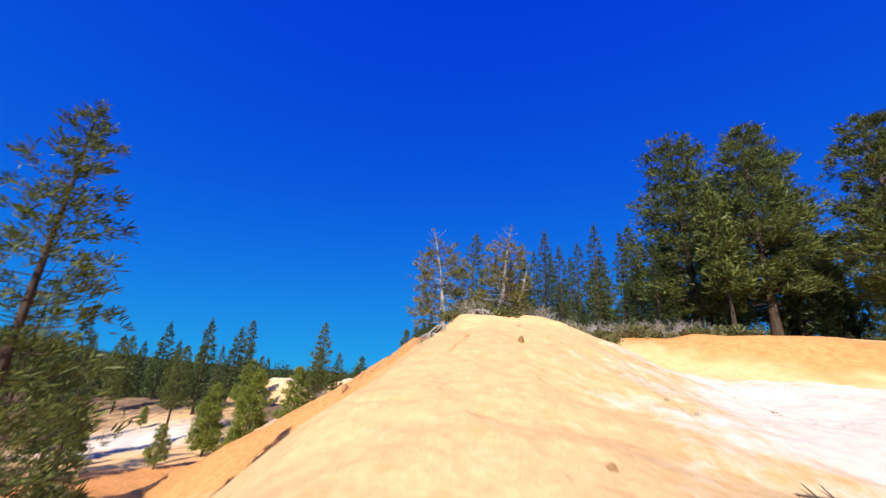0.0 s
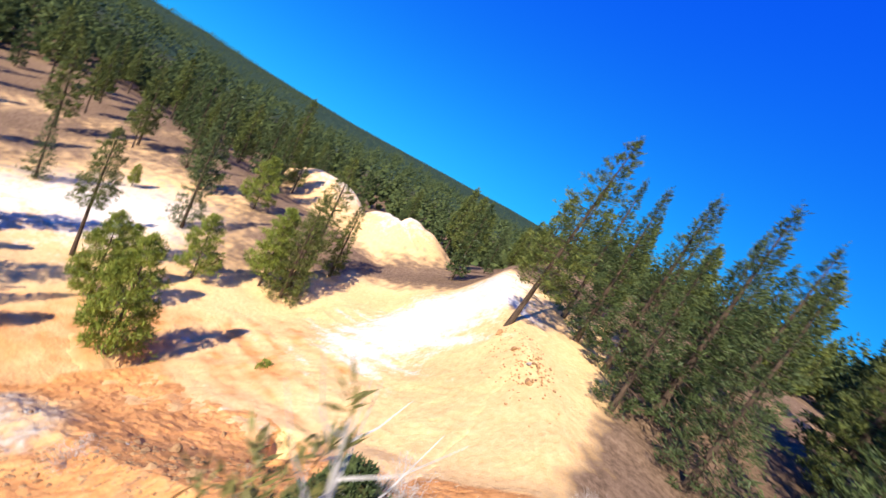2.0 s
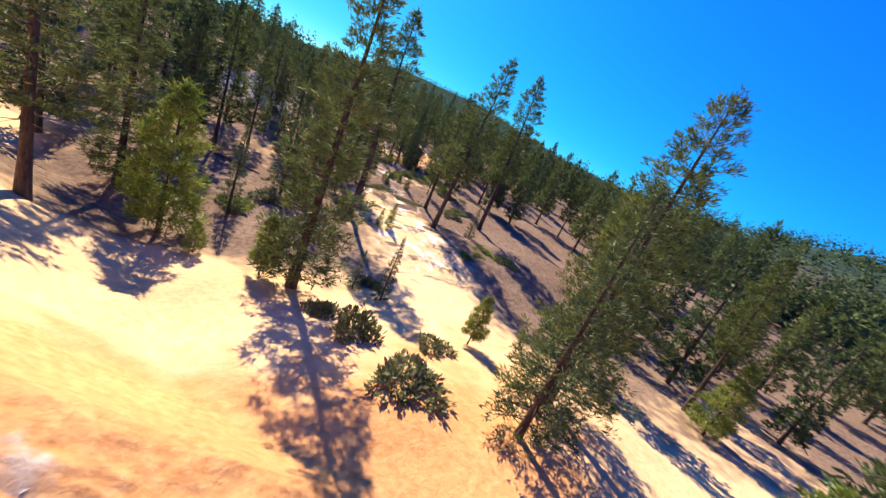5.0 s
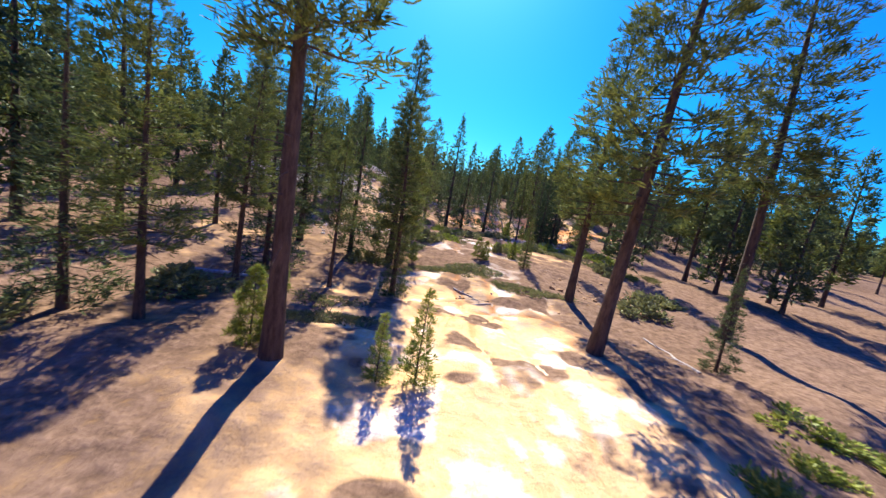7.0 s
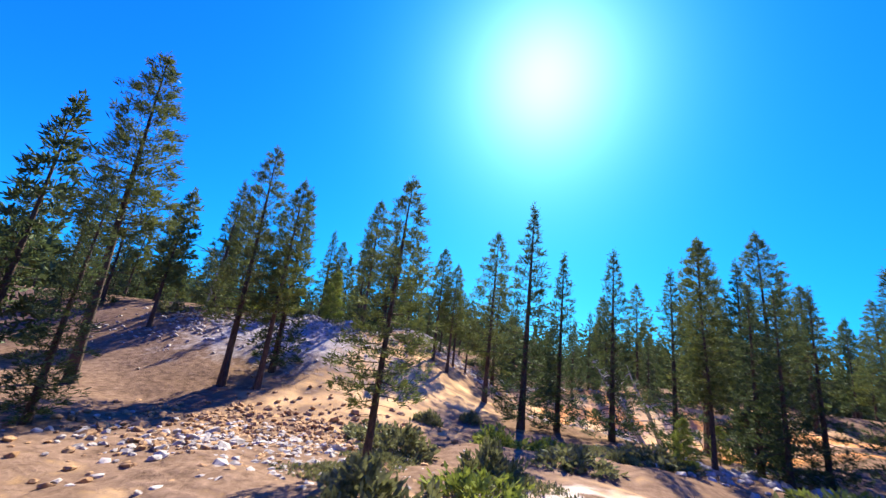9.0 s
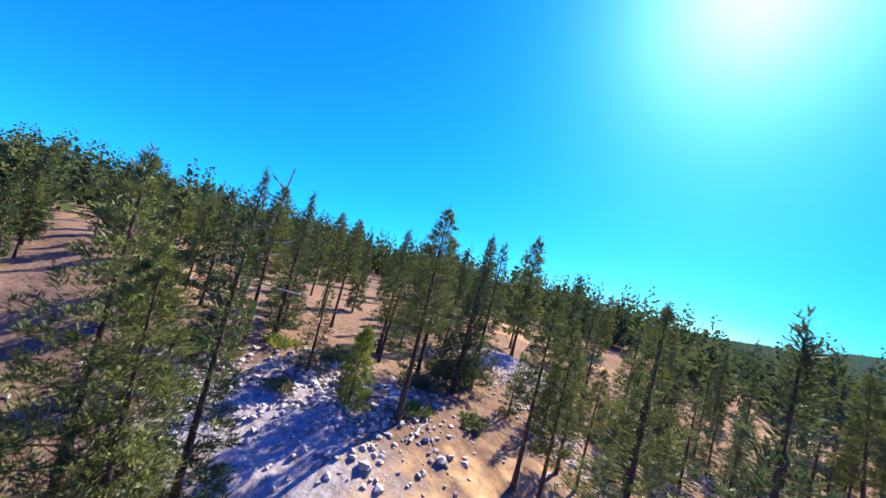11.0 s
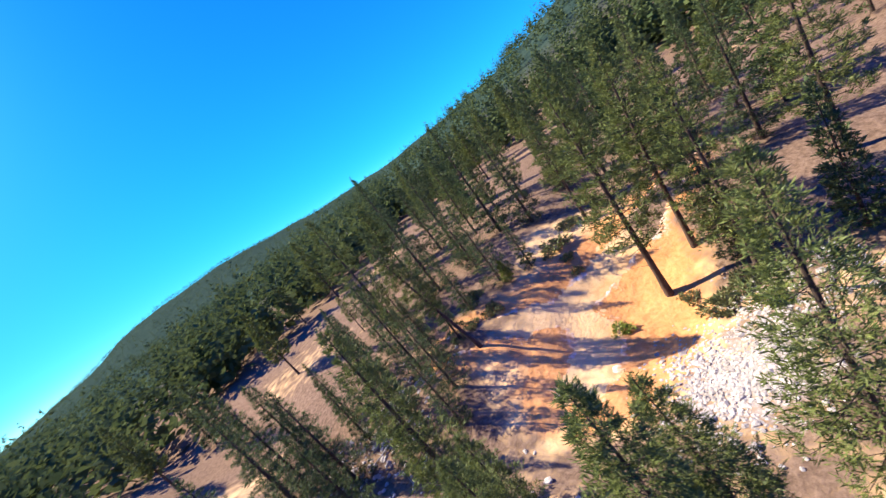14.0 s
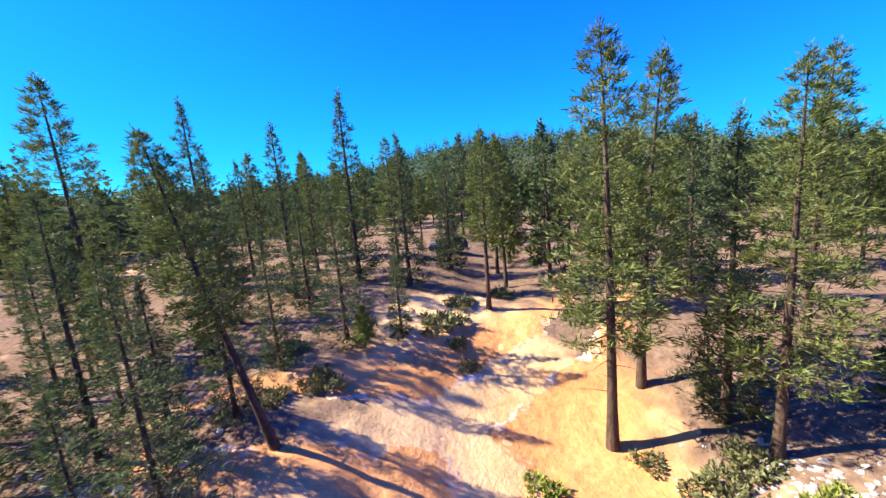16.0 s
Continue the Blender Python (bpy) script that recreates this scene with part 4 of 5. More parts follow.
tagged(part("foliage", bush_mesh(325, 1.0, 1.0, 1500, 7, 0.13, M_FIR, 0.16), juniper), kind="stuff")
tagged(part("stem", TWIGS[0], juniper), kind="stuff").scale = (0.7, 0.7, 0.8)
juniper.matrix_basis = Matrix.Translation((-18.6, -9.1, land(-18.6, -9.1) - 0.15)) @ Matrix.Diagonal((1.1, 1.1, 1.3, 1))
tagged(juniper, "dense dark green juniper beside grey brush on the bowl's rim", "shrub")
for x, y, w in ((-22.3, -2.4, 0.7), (-23.5, -3.0, 0.8), (-22.9, -3.8, 0.9), (-24.4, -3.4, 0.8)):
    shrub(x, y, w, w * 0.9, int(-x) % 3, x * 31, label="dull green shrub among washed-out roots on the crest")
brush(-19.3, -10.4, 1.2, 0, 30, "bleached grey brush at the bowl's rim")
brush(-19.2, -9.6, 1.2, 1, 120, "bleached grey brush at the bowl's rim")
brush(-19.8, -8.4, 1.1, 0, 220, "bleached grey brush at the bowl's rim")


def snag(x, y, h, lean, to, seed, label):
    rng = np.random.default_rng(seed)
    pieces = [tube([(0, 0, -0.2), (0.03 * h, 0, 0.4 * h), (0.02 * h, 0.04 * h, 0.75 * h), (0.05 * h, 0.05 * h, h)], [min(0.0275 * h, 0.13), min(0.0225 * h, 0.1), min(0.02 * h, 0.06), 0.004 * h], 7)]
    for i in range(22):
        a, q = rng.uniform(0, 6.28), rng.uniform(0.25, 0.95)
        p = np.array([0.03 * h, 0.03 * h * q, q * h])
        d = np.array([math.cos(a), math.sin(a), rng.uniform(-0.2, 0.6)])
        l = 0.3 * h * (1.1 - q) * rng.uniform(0.5, 1.2)
        pieces.append(tube([p, p + d * l * 0.5 + [0, 0, 0.03], p + d * l], [min(0.012 * h, 0.04), min(0.008 * h, 0.025), 0.002 * h], 4))
        e = d + rng.normal(0, 0.5, 3)
        pieces.append(tube([p + d * l * 0.6, p + d * l * 0.6 + e * l * 0.4], [0.006 * h, 0.001 * h], 3))
    ob = new("dead_snag", mesh_of("dead_snag", *join(pieces), M_DEAD))
    ob.matrix_basis = Matrix.Translation((x, y, land(x, y))) @ Matrix.Rotation(radians(lean), 4, Vector((-math.sin(radians(to)), math.cos(radians(to)), 0)))
    return tagged(ob, label, "dead tree", "dead snags")


snag(-23.8, -8.6, 4.0, 18, 200, 1, "bleached bare dead tree on the crest")
snag(-18.0, 57.0, 10.5, 2, 0, 2, "thin bare dead tree among living pines")
snag(13.2, 58.4, 4.5, 28, 200, 3, "broken dead tree leaning over the slope")
snag(12.0, 57.0, 5.0, 34, 170, 4, "broken dead tree leaning over the slope")

# clay bowl: the one shrub, twigs and stones
shrub(-6.3, -18.6, 0.5, 0.4, 1, 0, True, "lone yellow-green bush on the bare clay slope")
brush(-12.0, -7.4, 0.8, 0, 20)
brush(-3.2, -6.9, 0.5, 1, 90)
shrub(1.0, -0.8, 1.2, 1.0, 0, 20)
shrub(-0.3, 2.7, 0.9, 1.1, 2, 80)
shrub(-1.4, 4.6, 0.7, 0.8, 1, 0)
shrub(3.4, 2.4, 0.8, 0.6, 0, 50)
shrub(2.0, 9.6, 0.7, 0.6, 1, 50)
for x, y, s, k in ((-4.2, -10.7, 0.25, 5), (-11.6, -12.4, 0.25, 6), (-13.0, -9.4, 0.3, 5), (-14.0, -11.7, 0.3, 6), (-12.6, -13.2, 0.25, 5), (-15.6, -25.2, 0.35, 5), (-17.2, -23.4, 0.25, 6), (-19.0, -21.0, 0.3, 5), (-18.4, -22.2, 0.2, 0), (-28.5, 10.4, 0.13, 5), (-15.4, -4.4, 0.35, 5), (-26.6, 4.6, 0.16, 6)):
    rock(x, y, s, k, x * 3, "rust-stained lump of hard clay", "clay lumps")
log(-31.2, 8.8, 1.5, 0.06, 20, M_BARK, "dark weathered log half sunk in white clay")
log(-32.4, 8.2, 1.0, 0.05, 10, M_BARK, "dark weathered log half sunk in white clay")
rubble(-8.2, -8.0, 3.6, 1.6, 900, 0.02, 0.09, 21, "grey crumbled clay below a low cliff")
rubble(-13.0, -8.0, 4.0, 2.4, 900, 0.03, 0.12, 22, "rust-coloured clay crumbs on the eroded bank", mats=(5, 7))
rubble(-17.6, -23.4, 1.2, 4.0, 420, 0.03, 0.1, 23, "dark stones along the plateau's edge", 35, mats=(5, 7))
rubble(-34.0, 5.0, 4.5, 4.5, 1200, 0.015, 0.06, 24, "fine pale gravel on white clay")


def clay_bank():
    """The bowl's bank: crumbling clay that dries into cracked plates, and grey crumbs at its lower end."""
    gx, gy = np.meshgrid(np.arange(-26, -3.5, 0.06), np.arange(-23.5, -11.2, 0.06))
    east, north = gx + 3.2, gy + 7.6
    edge = smooth(-23.2, -20.6, gy + 2.6 * fbm(gx / 2.5, gy / 2.5, 61)) * smooth(-11.8, -14, gy + 2.6 * fbm(gx / 3, gy / 3, 62)) * smooth(-26, -24, gx + 2 * fbm(gx / 2, gy / 2, 65)) * smooth(-4.2, -7, gx + 3 * fbm(gx / 2, gy / 2, 70))
    # plates: distance to the two nearest of jittered centres
    cell = 0.38
    wx, wy = gx + 0.5 * fbm(gx, gy, 63), gy + 0.5 * fbm(gx, gy, 64)
    ix, iy = np.floor(wx / cell), np.floor(wy / cell)
    near1, near2 = np.full(gx.shape, 9.0), np.full(gx.shape, 9.0)
    for ox in (-1, 0, 1):
        for oy in (-1, 0, 1):
            px = (ix + ox + hash2(ix + ox, iy + oy, 7)) * cell
            py = (iy + oy + hash2(ix + ox, iy + oy, 8)) * cell
            d = np.hypot(wx - px, wy - py)
            near2 = np.minimum(near2, np.maximum(near1, d))
            near1 = np.minimum(near1, d)
    crack = np.exp(-((near2 - near1) / 0.028) ** 2)
    plates = smooth(-14, -17.5, gx + 2 * fbm(gx / 2.2, gy / 2.2, 71))
    crumbs = 0.45 * fbm(gx / 1.1, gy / 1.1, 66, 3) + 0.40 * np.abs(fbm(gx / 0.3, gy / 0.3, 67, 3)) + 0.25 * np.maximum(fbm(gx / 0.55, gy / 0.55, 76, 2), 0)
    grey = np.minimum(1, 1.5 * blob(gx, gy, -10.4, -15.3, 4.2, 1.7, -15))
    gz = height(east, north) + edge * (0.06 - plates * 0.08 * crack + (0.15 + 0.75 * (1 - plates)) * crumbs * 0.8 + 0.3 * grey * np.abs(fbm(gx / 0.5, gy / 0.5, 73, 3)) + 0.5 * grey * fbm(gx / 1.6, gy / 1.6, 74)) - 0.3 * (1 - smooth(0.0, 0.25, edge))
    # litter colour in the cracks is painted shade, no litter lies there
    e = np.stack([1.0 - 0.6 * grey + 0.5 * fbm(gx / 3, gy / 3, 68), 0.3 * grey + 0.4 * fbm(gx / 1.5, gy / 1.5, 72), 0.22 * plates + 0.5 * fbm(gx / 2, gy / 2, 69) + 0.3 * crack * plates, grey * 0.5], -1)
    k = smooth(0.1, 0.75, edge)[..., None]
    e = k * np.clip(e, 0, 1) + (1 - k) * earths(east, north, gz)
    n, m = gx.shape
    idx = np.arange(n * m).reshape(n, m)
    quads = np.stack([idx[:-1, :-1], idx[:-1, 1:], idx[1:, 1:], idx[1:, :-1]], -1).reshape(-1, 4)
    keep = (edge > 0.001).ravel()[quads].any(1)
    me = mesh_of("clay_bank", np.stack([east, north, gz], -1).reshape(-1, 3), quads[keep], M_GROUND, True)
    att = me.color_attributes.new("earth", "FLOAT_COLOR", "POINT")
    att.data.foreach_set("color", np.clip(e, 0, 1).reshape(-1, 4).astype(np.float32).ravel())
    can = me.attributes.new("canopy", "FLOAT", "POINT")
    return tagged(new("clay_bank", me), "crumbling orange clay bank dried into cracked plates", "clay bank", kind="structure")


clay_bank()


def fine_patch(name, label, x0, x1, y0, y1, step, relief):
    """A stretch of ground in finer mesh, laid a little over the coarse sheet and dipping under it at its ragged edge."""
    gx, gy = np.meshgrid(np.arange(x0, x1, step), np.arange(y0, y1, step))
    edge = smooth(x0, x0 + 2.5, gx + 2.2 * fbm(gx / 2, gy / 2, 81)) * smooth(x1, x1 - 2.5, gx + 2.2 * fbm(gx / 2, gy / 2, 82)) * smooth(y0, y0 + 2.5, gy + 2.2 * fbm(gx / 2, gy / 2, 83)) * smooth(y1, y1 - 2.5, gy + 2.2 * fbm(gx / 2, gy / 2, 84))
    lift, share = relief(gx, gy)
    gz = height(gx, gy)
    e = np.clip(earths(gx, gy, gz) + share * edge[..., None], 0, 1)
    gz = gz + 0.05 + edge * lift - 0.3 * (1 - smooth(0.0, 0.3, edge))
    n, m = gx.shape
    idx = np.arange(n * m).reshape(n, m)
    quads = np.stack([idx[:-1, :-1], idx[:-1, 1:], idx[1:, 1:], idx[1:, :-1]], -1).reshape(-1, 4)
    keep = (edge > 0.001).ravel()[quads].any(1)
    me = mesh_of(name, np.stack([gx, gy, gz], -1).reshape(-1, 3), quads[keep], M_GROUND, True)
    att = me.color_attributes.new("earth", "FLOAT_COLOR", "POINT")
    att.data.foreach_set("color", e.reshape(-1, 4).astype(np.float32).ravel())
    me.attributes.new("canopy", "FLOAT", "POINT")
    return tagged(new(name, me), label, "ground", kind="structure")


def along(gx, gy, line):
    """Distance to a broken line, wavering."""
    gx, gy = gx + 0.5 * fbm(gx / 1.2, gy / 1.2, 91), gy + 0.5 * fbm(gx / 1.2, gy / 1.2, 92)
    best = np.full(gx.shape, 99.0)
    for (ax, ay), (bx, by) in zip(line, line[1:]):
        k = np.clip(((gx - ax) * (bx - ax) + (gy - ay) * (by - ay)) / ((bx - ax) ** 2 + (by - ay) ** 2), 0, 1)
        best = np.minimum(best, np.hypot(gx - ax - k * (bx - ax), gy - ay - k * (by - ay)))
    return best


def clay_slope(gx, gy):
    """Runnels down the yellow slope."""
    lift, dark = np.zeros(gx.shape), np.zeros(gx.shape)
    for line, deep, wide in ((((-27.0, -4.5), (-28.1, -1.4), (-28.4, 0.8), (-29.2, 3.4), (-30.2, 7)), 0.16, 0.13), (((-29.0, -6.6), (-30.2, -1.9), (-31.4, 1), (-33, 4.6)), 0.12, 0.1),
            (((-25.4, -3.0), (-26, 2), (-27, 6.5)), 0.07, 0.07), (((-31.4, -6.4), (-33.0, -2.4), (-35, 1.4)), 0.1, 0.1), (((-23.6, 0), (-23.4, 4), (-24, 8)), 0.05, 0.08), (((-24.6, 2.5), (-25.2, 6)), 0.05, 0.06)):
        d = along(gx, gy, line)
        lift = lift - deep * np.exp(-((d / wide) ** 2))
        dark = np.maximum(dark, np.exp(-((d / (wide * 1.3)) ** 2)))
    for line in (((-24.8, 9.3), (-25.4, 9.4), (-25.9, 9.4), (-26.4, 9.2), (-27.0, 9.4), (-27.5, 9.8)),):
        d = along(gx, gy, line)
        lift = lift - 0.2 * np.exp(-((d / 0.09) ** 2)) * smooth(-0.1, 0.1, fbm(gx / 0.8, gy / 0.8, 97) + 0.02)
    lift = lift + 0.10 * fbm(gx / 1.1, gy / 1.1, 93) + 0.05 * np.abs(fbm(gx / 0.5, gy / 0.5, 94))
    z = np.zeros(gx.shape)
    return lift, np.stack([0.5 * dark + 0.5 * fbm(gx / 4, gy / 4, 95), 0.5 * fbm(gx / 5, gy / 2.5, 96), 0.35 * dark, z], -1)


def bowl_floor(gx, gy):
    """The washed clay of the bowl: faint rills that run down it and paler and rustier streaks."""
    down = fbm(gx / 7, (gy + 0.35 * gx) / 0.9, 101)
    lift = 0.16 * fbm(gx / 4, (gy + 0.35 * gx) / 0.7, 102) + 0.05 * fbm(gx / 0.6, gy / 0.6, 103)
    spots = np.maximum(fbm(gx / 1.1, gy / 1.1, 104) - 0.08, 0) * smooth(-12, -17, gy + gx * 0.2)
    return lift, np.stack([0.9 * np.maximum(down, -0.1) + 1.2 * spots, 1.1 * np.maximum(-down, -0.05), 0.6 * spots, np.zeros(gx.shape)], -1)


def track_bed(gx, gy):
    """Ruts, tyre loops and blotches of pale and rusty sand on the track."""
    lift, share = 0.05 * fbm(gx / 0.7, gy / 0.7, 111), fbm(gx / 1.1, gy / 1.1, 112)
    rut = np.zeros(gx.shape)
    for cx, cy, r in ((5.0, 28.2, 0.75), (5.5, 28.5, 1.35), (6.3, 27.2, 1.9), (9.4, 24.4, 3.4)):
        d = np.abs(np.hypot(gx - cx + 0.3 * fbm(gx, gy, 113), (gy - cy) * 1.1) - r)
        rut = np.maximum(rut, np.exp(-((d / 0.13) ** 2)) * smooth(0.15, -0.1, np.sin(np.arctan2(gy - cy, gx - cx) * 1.0 + cx)))
    for off in (-0.75, 0.75):
        d = np.abs(gx - (8.2 + off + 0.9 * np.sin(gy / 7.0)) + 0.3 * fbm(gx / 2, gy / 2, 114))
        rut = np.maximum(rut, 0.8 * np.exp(-((d / 0.2) ** 2)))
    pale = smooth(0.0, 0.14, share) * smooth(2.2, 4.2, gx) * smooth(13.5, 10.5, gx)
    return lift - 0.06 * rut, np.stack([0.5 * rut + 0.5 * np.maximum(-share, 0), 0.32 * pale - 0.4 * rut, 0.6 * smooth(0.04, 0.2, fbm(gx / 1.3, gy / 1.3, 115)) - 0.2 * pale, np.zeros(gx.shape)], -1)


fine_patch("clay_slope", "smooth yellow clay slope cut by thin runnels", -37, -18.5, -3.5, 16, 0.1, clay_slope)
fine_patch("clay_bowl", "washed yellow clay hollow with pale and rusty streaks", -19, 2, -35, -11, 0.13, bowl_floor)
fine_patch("sandy_track", "sandy track with tyre loops and pale blotches", -1, 17, 12, 44, 0.13, track_bed)

# sandy track
mat_of_green(7.2, 32.2, 1.7, 1.0, 20)
mat_of_green(10.2, 30.7, 2.2, 0.8, -10)
mat_of_green(5.8, 32.0, 1.3, 0.7, 10)
mat_of_green(7.8, 33.2, 1.6, 1.2, 40)
mat_of_green(3.0, 23.6, 1.2, 0.7, 15)
mat_of_green(1.4, 25.2, 2.0, 0.9, 5)
mat_of_green(1.4, 22.9, 1.4, 0.8, 25)
for x, y, s, k in ((6.8, 28.7, 0.09, 0), (7.2, 29.1, 0.12, 5), (7.6, 28.3, 0.09, 1), (7.0, 28.5, 0.08, 6), (7.4, 28.6, 0.15, 2), (6.6, 28.1, 0.09, 5), (8.3, 29.4, 0.1, 3), (11.3, 28.6, 0.13, 6), (12.0, 27.8, 0.16, 5), (6.9, 29.2, 0.12, 4)):
    rock(x, y, s, k, x * 9 + y, "small rust-brown stone on the sandy track", "stones on the track")
log(7.1, 28.9, 1.6, 0.04, -40, label="dry forked stick on the sand")
log(7.7, 28.1, 1.1, 0.035, 30, label="dry forked stick on the sand")
log(7.4, 28.5, 1.4, 0.03, 10, M_BARK, "dark dry stick on the sand")
for x, y, w, h, g in ((16.0, 21.4, 1.0, 0.5, 1), (18.2, 20.2, 1.2, 0.6, 1), (14.6, 19.6, 0.7, 0.5, 1), (-2.4, 24.0, 1.2, 0.7, 0), (-4.2, 19.2, 1.1, 0.7, 0), (-6.0, 17.0, 1.0, 0.8, 1), (12.6, 18.4, 0.6, 0.6, 1), (1.8, 31.8, 0.9, 0.6, 0), (15.8, 30.4, 1.1, 0.7, 0), (18.0, 33.0, 1.2, 0.7, 0), (4.8, 39.0, 0.9, 0.8, 0), (6.2, 41.0, 0.9, 0.7, 1), (10.8, 41.0, 1.0, 0.8, 1), (13.0, 44.0, 1.0, 0.8, 0), (15.2, 47.0, 1.1, 0.9, 1), (8.0, 46.0, 1.0, 0.6, 0), (18.4, 41.0, 1.2, 0.9, 0), (20.0, 46.0, 1.3, 0.9, 1), (11.0, 50.0, 1.2, 0.8, 0), (5.6, 48.0, 0.9, 0.7, 1), (2.0, 45.6, 1.0, 0.6, 0)):
    shrub(x, y, w, h, int(x * 3) % 3, x * 50, bool(g))
rubble(-0.5, 43.8, 4.6, 4.4, 1000, 0.04, 0.17, 31, "broken brown rocks strewn under the pines", 20, (5, 7))
rubble(0.6, 42.2, 4.0, 3.0, 700, 0.04, 0.16, 34, "broken pale rocks strewn under the pines", 20)
rubble(14.8, 33.0, 3.0, 2.4, 160, 0.05, 0.18, 32, "brown stones beside the track", mats=(5, 7))
rubble(14.5, 51.0, 5.0, 3.0, 240, 0.06, 0.26, 33, "pale rocks beside the trail")
log(-2.4, 26.2, 3.4, 0.09, 20)
log(14.6, 25.6, 3.0, 0.06, 100)
log(-7.0, 25.4, 4.0, 0.10, -30, M_BARK, "dark fallen log in the litter")

rng = np.random.default_rng(77)
for i in range(26):
    x, y = rng.uniform(2, 22), rng.uniform(37, 52)
    if i % 3 == 0:
        mat_of_green(x, y, rng.uniform(1, 2), rng.uniform(0.6, 1.2), rng.uniform(0, 180))
    else:
        shrub(x, y, rng.uniform(0.4, 0.9), rng.uniform(0.35, 0.8), i, i * 40, i % 2 == 0)


def clearing_bed(gx, gy):
    """The pale road through the clearing, its branch and the worn orange earth beside it."""
    main = along(gx, gy, ((13, 80.5), (14.6, 77.6), (15.4, 75.2), (17.0, 72.4), (20.7, 69.9), (23.6, 66.8), (28, 64.5), (35, 63)))
    branch = along(gx, gy, ((17.0, 72.4), (15.9, 70.6), (13.5, 69.6), (10, 70)))
    d = np.minimum(main, branch)
    road, worn = np.exp(-((d / 1.5) ** 2)), np.exp(-((d / 4.5) ** 2))
    ruts = np.exp(-(((np.abs(d - 0.75)) / 0.22) ** 2))
    wear = fbm(gx / 1.6, gy / 1.6, 121)
    return 0.06 * fbm(gx / 0.8, gy / 0.8, 122) - 0.10 * road - 0.05 * ruts, np.stack([0.95 * worn - 0.1 * road + 0.3 * wear, 0.58 * road - 0.1 * ruts + 0.2 * wear * worn + 0.12 * worn, -0.5 * worn - 0.5 * road + 0.3 * wear, -0.5 * worn], -1)


fine_patch("clearing_road", "pale sandy road curving through an orange clearing", 5, 38, 58, 84, 0.14, clearing_bed)

# rubble mound and the wood floor
rubble(-8.5, 74.5, 5.0, 4.4, 2600, 0.03, 0.1, 41, "heap of grey mine rubble")
rubble(-13.5, 54.5, 7.0, 4.0, 520, 0.05, 0.18, 42, "pale broken rocks under the pines", 10)
rubble(-8.0, 58.0, 5.0, 4.0, 700, 0.06, 0.22, 43, "pale broken rocks under the pines")
rubble(-2.0, 70.0, 5.0, 4.0, 500, 0.05, 0.2, 44, "pale broken rocks under the pines")
rubble(9.8, 63.2, 3.6, 2.6, 2600, 0.05, 0.17, 45, "white broken rocks spilling into the clearing", 15)
rubble(13.5, 60.5, 3.0, 2.0, 700, 0.05, 0.18, 46, "white broken rocks spilling into the clearing", 15)
rubble(6.0, 84.0, 6.0, 5.0, 420, 0.06, 0.24, 47, "grey stones on the wooded slope")
for x, y, w, h, g in ((15.3, 68.6, 0.7, 0.6, 1), (15.2, 62.6, 1.1, 0.9, 0), (13.9, 60.3, 0.7, 0.9, 1), (24.0, 73.8, 1.3, 0.9, 0), (22.6, 72.6, 0.6, 0.6, 0), (16.7, 77.5, 0.8, 0.8, 0), (15.2, 78.8, 0.6, 0.5, 0), (21.2, 71.8, 0.5, 0.6, 0), (17.0, 64.4, 0.6, 0.5, 0), (16.0, 61.4, 0.9, 0.8, 0), (27.0, 73.0, 1.0, 0.7, 0), (30.0, 70.4, 1.0, 0.8, 0), (19.0, 80.4, 0.9, 0.7, 0), (-8.0, 62.6, 0.9, 0.7, 0), (-12.0, 60.4, 1.0, 0.8, 0), (-15.0, 58.4, 0.9, 0.7, 1), (-4.4, 63.0, 0.8, 0.7, 0), (-9.6, 67.0, 1.0, 0.7, 0), (-18.8, 55.0, 1.0, 0.8, 0), (-1.0, 75.0, 1.0, 0.7, 0), (-6.0, 60.0, 0.8, 0.6, 1), (-10.6, 56.0, 0.7, 0.6, 0)):
    shrub(x, y, w, h, int(abs(x) * 3) % 3, x * 50, bool(g))
log(6.0, 82.0, 4.0, 0.10, 150)
log(4.0, 78.0, 3.4, 0.09, 20)
log(-12.0, 57.0, 3.0, 0.08, 40)
log(-5.0, 59.5, 2.6, 0.07, 110)


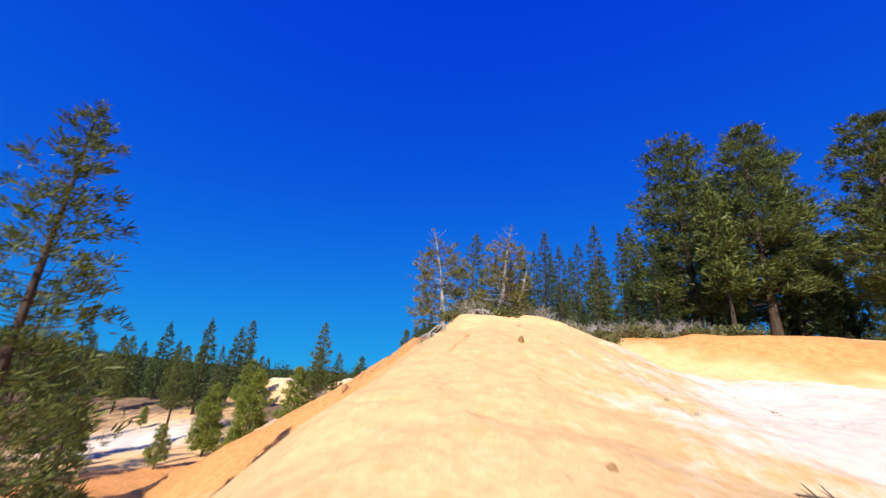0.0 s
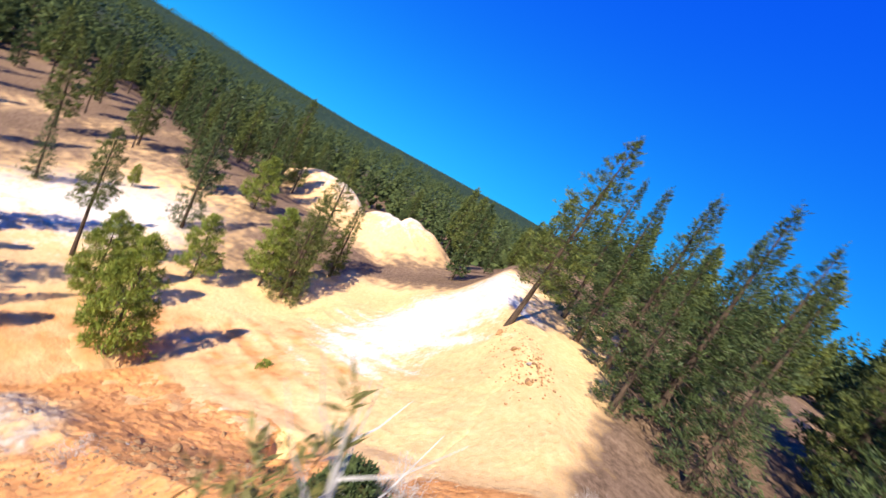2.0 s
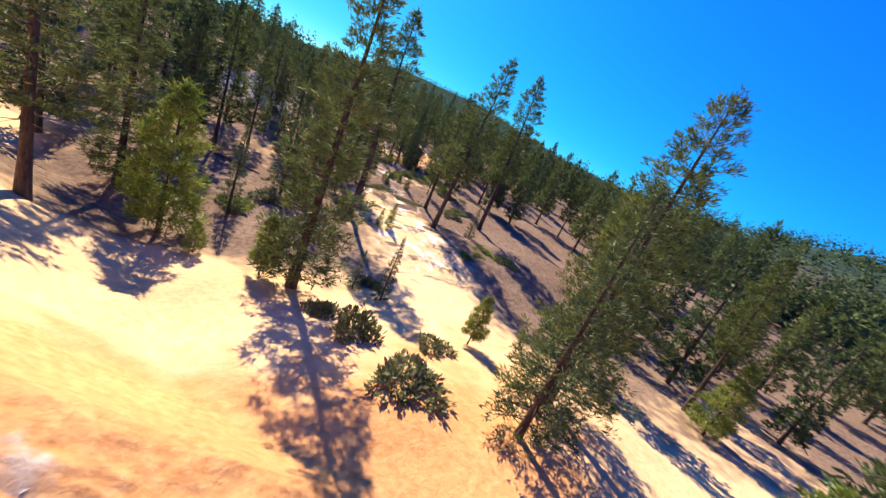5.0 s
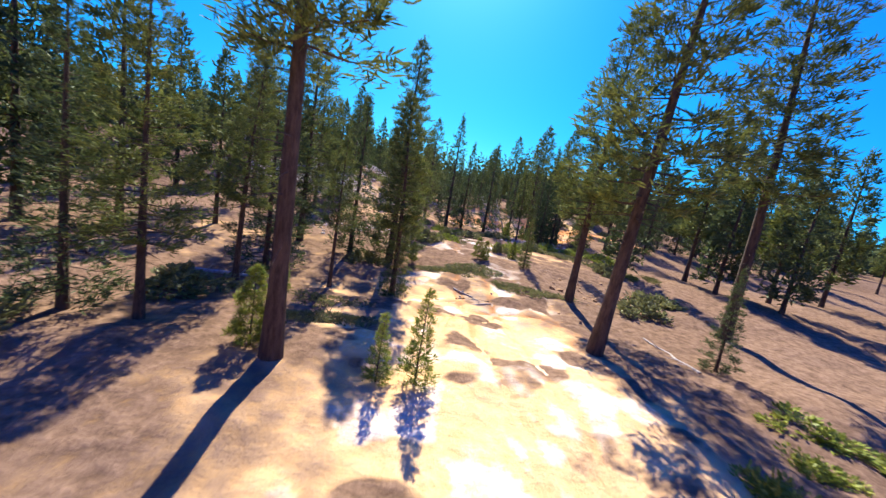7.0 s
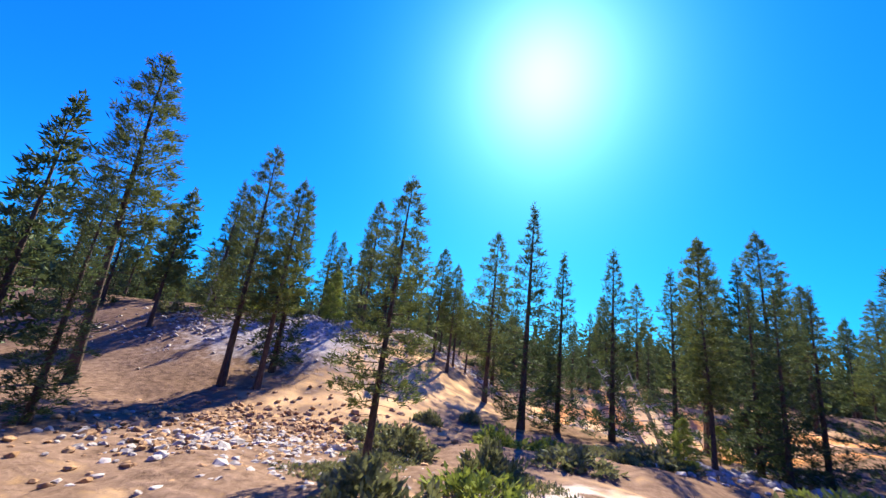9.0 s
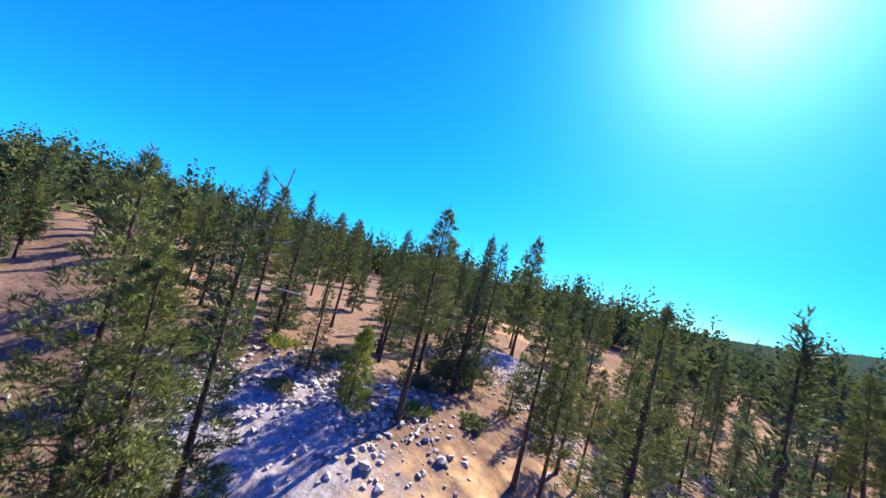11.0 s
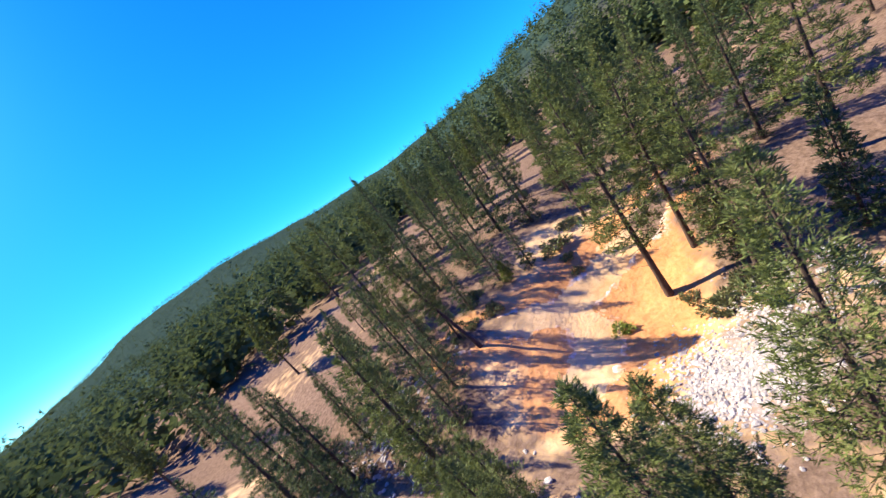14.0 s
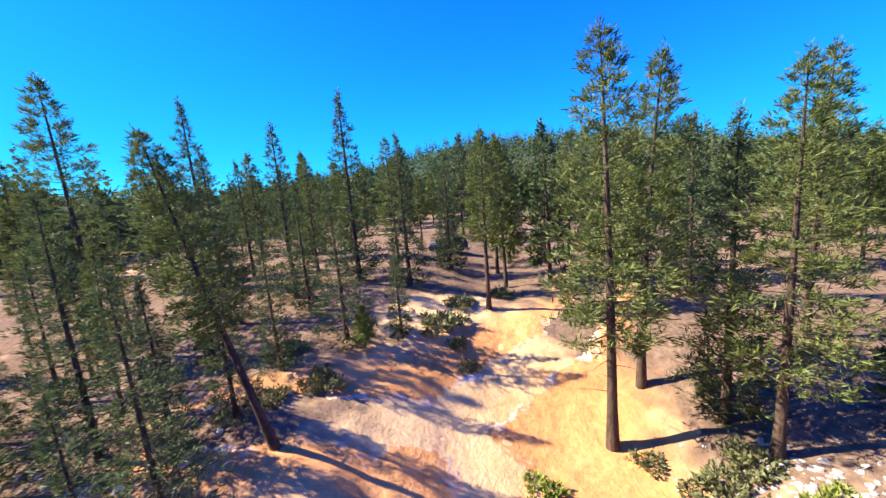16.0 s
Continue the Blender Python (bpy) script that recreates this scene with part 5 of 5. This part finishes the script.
def car(x, y, turn):
    """A dark estate car parked at the wood's edge."""
    paint, _, bsdf, _ = node_mat("dark_car_paint")
    bsdf.inputs["Base Color"].default_value, bsdf.inputs["Roughness"].default_value, bsdf.inputs["Coat Weight"].default_value = (0.012, 0.016, 0.03, 1), 0.35, 0.6
    glass, _, bsdf, _ = node_mat("car_glass")
    bsdf.inputs["Base Color"].default_value, bsdf.inputs["Roughness"].default_value = (0.01, 0.012, 0.015, 1), 0.05
    tyre = rough_mat("tyre_rubber", (0.012, 0.012, 0.012), (0.03, 0.03, 0.03), 20.0, 0.85, 0.2, 0.01)
    rim, _, bsdf, _ = node_mat("wheel_rim")
    bsdf.inputs["Base Color"].default_value, bsdf.inputs["Metallic"].default_value, bsdf.inputs["Roughness"].default_value = (0.5, 0.5, 0.52, 1), 1.0, 0.35
    ob = new("parked_car")

    def shell(name, outline, half, mat, inset=0.0, parent=ob):
        bm = bmesh.new()
        rows = [[bm.verts.new((px, side * (half - (inset if pz > 1.0 else 0.0)), pz)) for px, pz in outline] for side in (-1, 1)]
        n = len(outline)
        for i in range(n):
            bm.faces.new((rows[0][i], rows[0][(i + 1) % n], rows[1][(i + 1) % n], rows[1][i]))
        bm.faces.new(rows[0][::-1])
        bm.faces.new(rows[1])
        bmesh.ops.recalc_face_normals(bm, faces=bm.faces)
        bmesh.ops.bevel(bm, geom=bm.edges[:], offset=0.05, segments=2, affect="EDGES")
        me = bpy.data.meshes.new(name)
        bm.to_mesh(me)
        bm.free()
        me.materials.append(mat)
        return part(name, me, parent)

    shell("body", [(-2.25, 0.35), (2.2, 0.35), (2.28, 0.7), (2.05, 0.92), (1.05, 1.0), (0.45, 1.62), (-1.9, 1.66), (-2.25, 1.05)], 0.9, paint, 0.14)
    shell("side_glass", [(-1.85, 1.06), (0.9, 1.06), (0.42, 1.55), (-1.75, 1.58)], 0.875, glass, 0.09)
    for wx in (-1.4, 1.4):
        for wy in (-0.82, 0.82):
            bm = bmesh.new()
            bmesh.ops.create_cone(bm, cap_ends=True, segments=20, radius1=0.36, radius2=0.36, depth=0.24, matrix=Matrix.Translation((wx, wy, 0.36)) @ Matrix.Rotation(math.pi / 2, 4, "X"))
            bmesh.ops.bevel(bm, geom=[e for e in bm.edges if len(e.link_faces) == 2 and any(len(f.verts) > 4 for f in e.link_faces)], offset=0.04, segments=2, affect="EDGES")
            me = bpy.data.meshes.new("wheel")
            bm.to_mesh(me)
            bm.free()
            me.materials.append(tyre)
            w = part("wheel", me, ob)
            bm = bmesh.new()
            bmesh.ops.create_cone(bm, cap_ends=True, segments=16, radius1=0.21, radius2=0.19, depth=0.27, matrix=Matrix.Translation((wx, wy, 0.36)) @ Matrix.Rotation(math.pi / 2, 4, "X"))
            me = bpy.data.meshes.new("rim")
            bm.to_mesh(me)
            bm.free()
            me.materials.append(rim)
            part("rim", me, w)
    ob.matrix_basis = Matrix.Translation((x, y, land(x, y) + 0.02)) @ Matrix.Rotation(radians(turn), 4, "Z")
    return tagged(ob, "dark blue estate car parked under the trees", "car")


car(46.5, 76.9, 100)
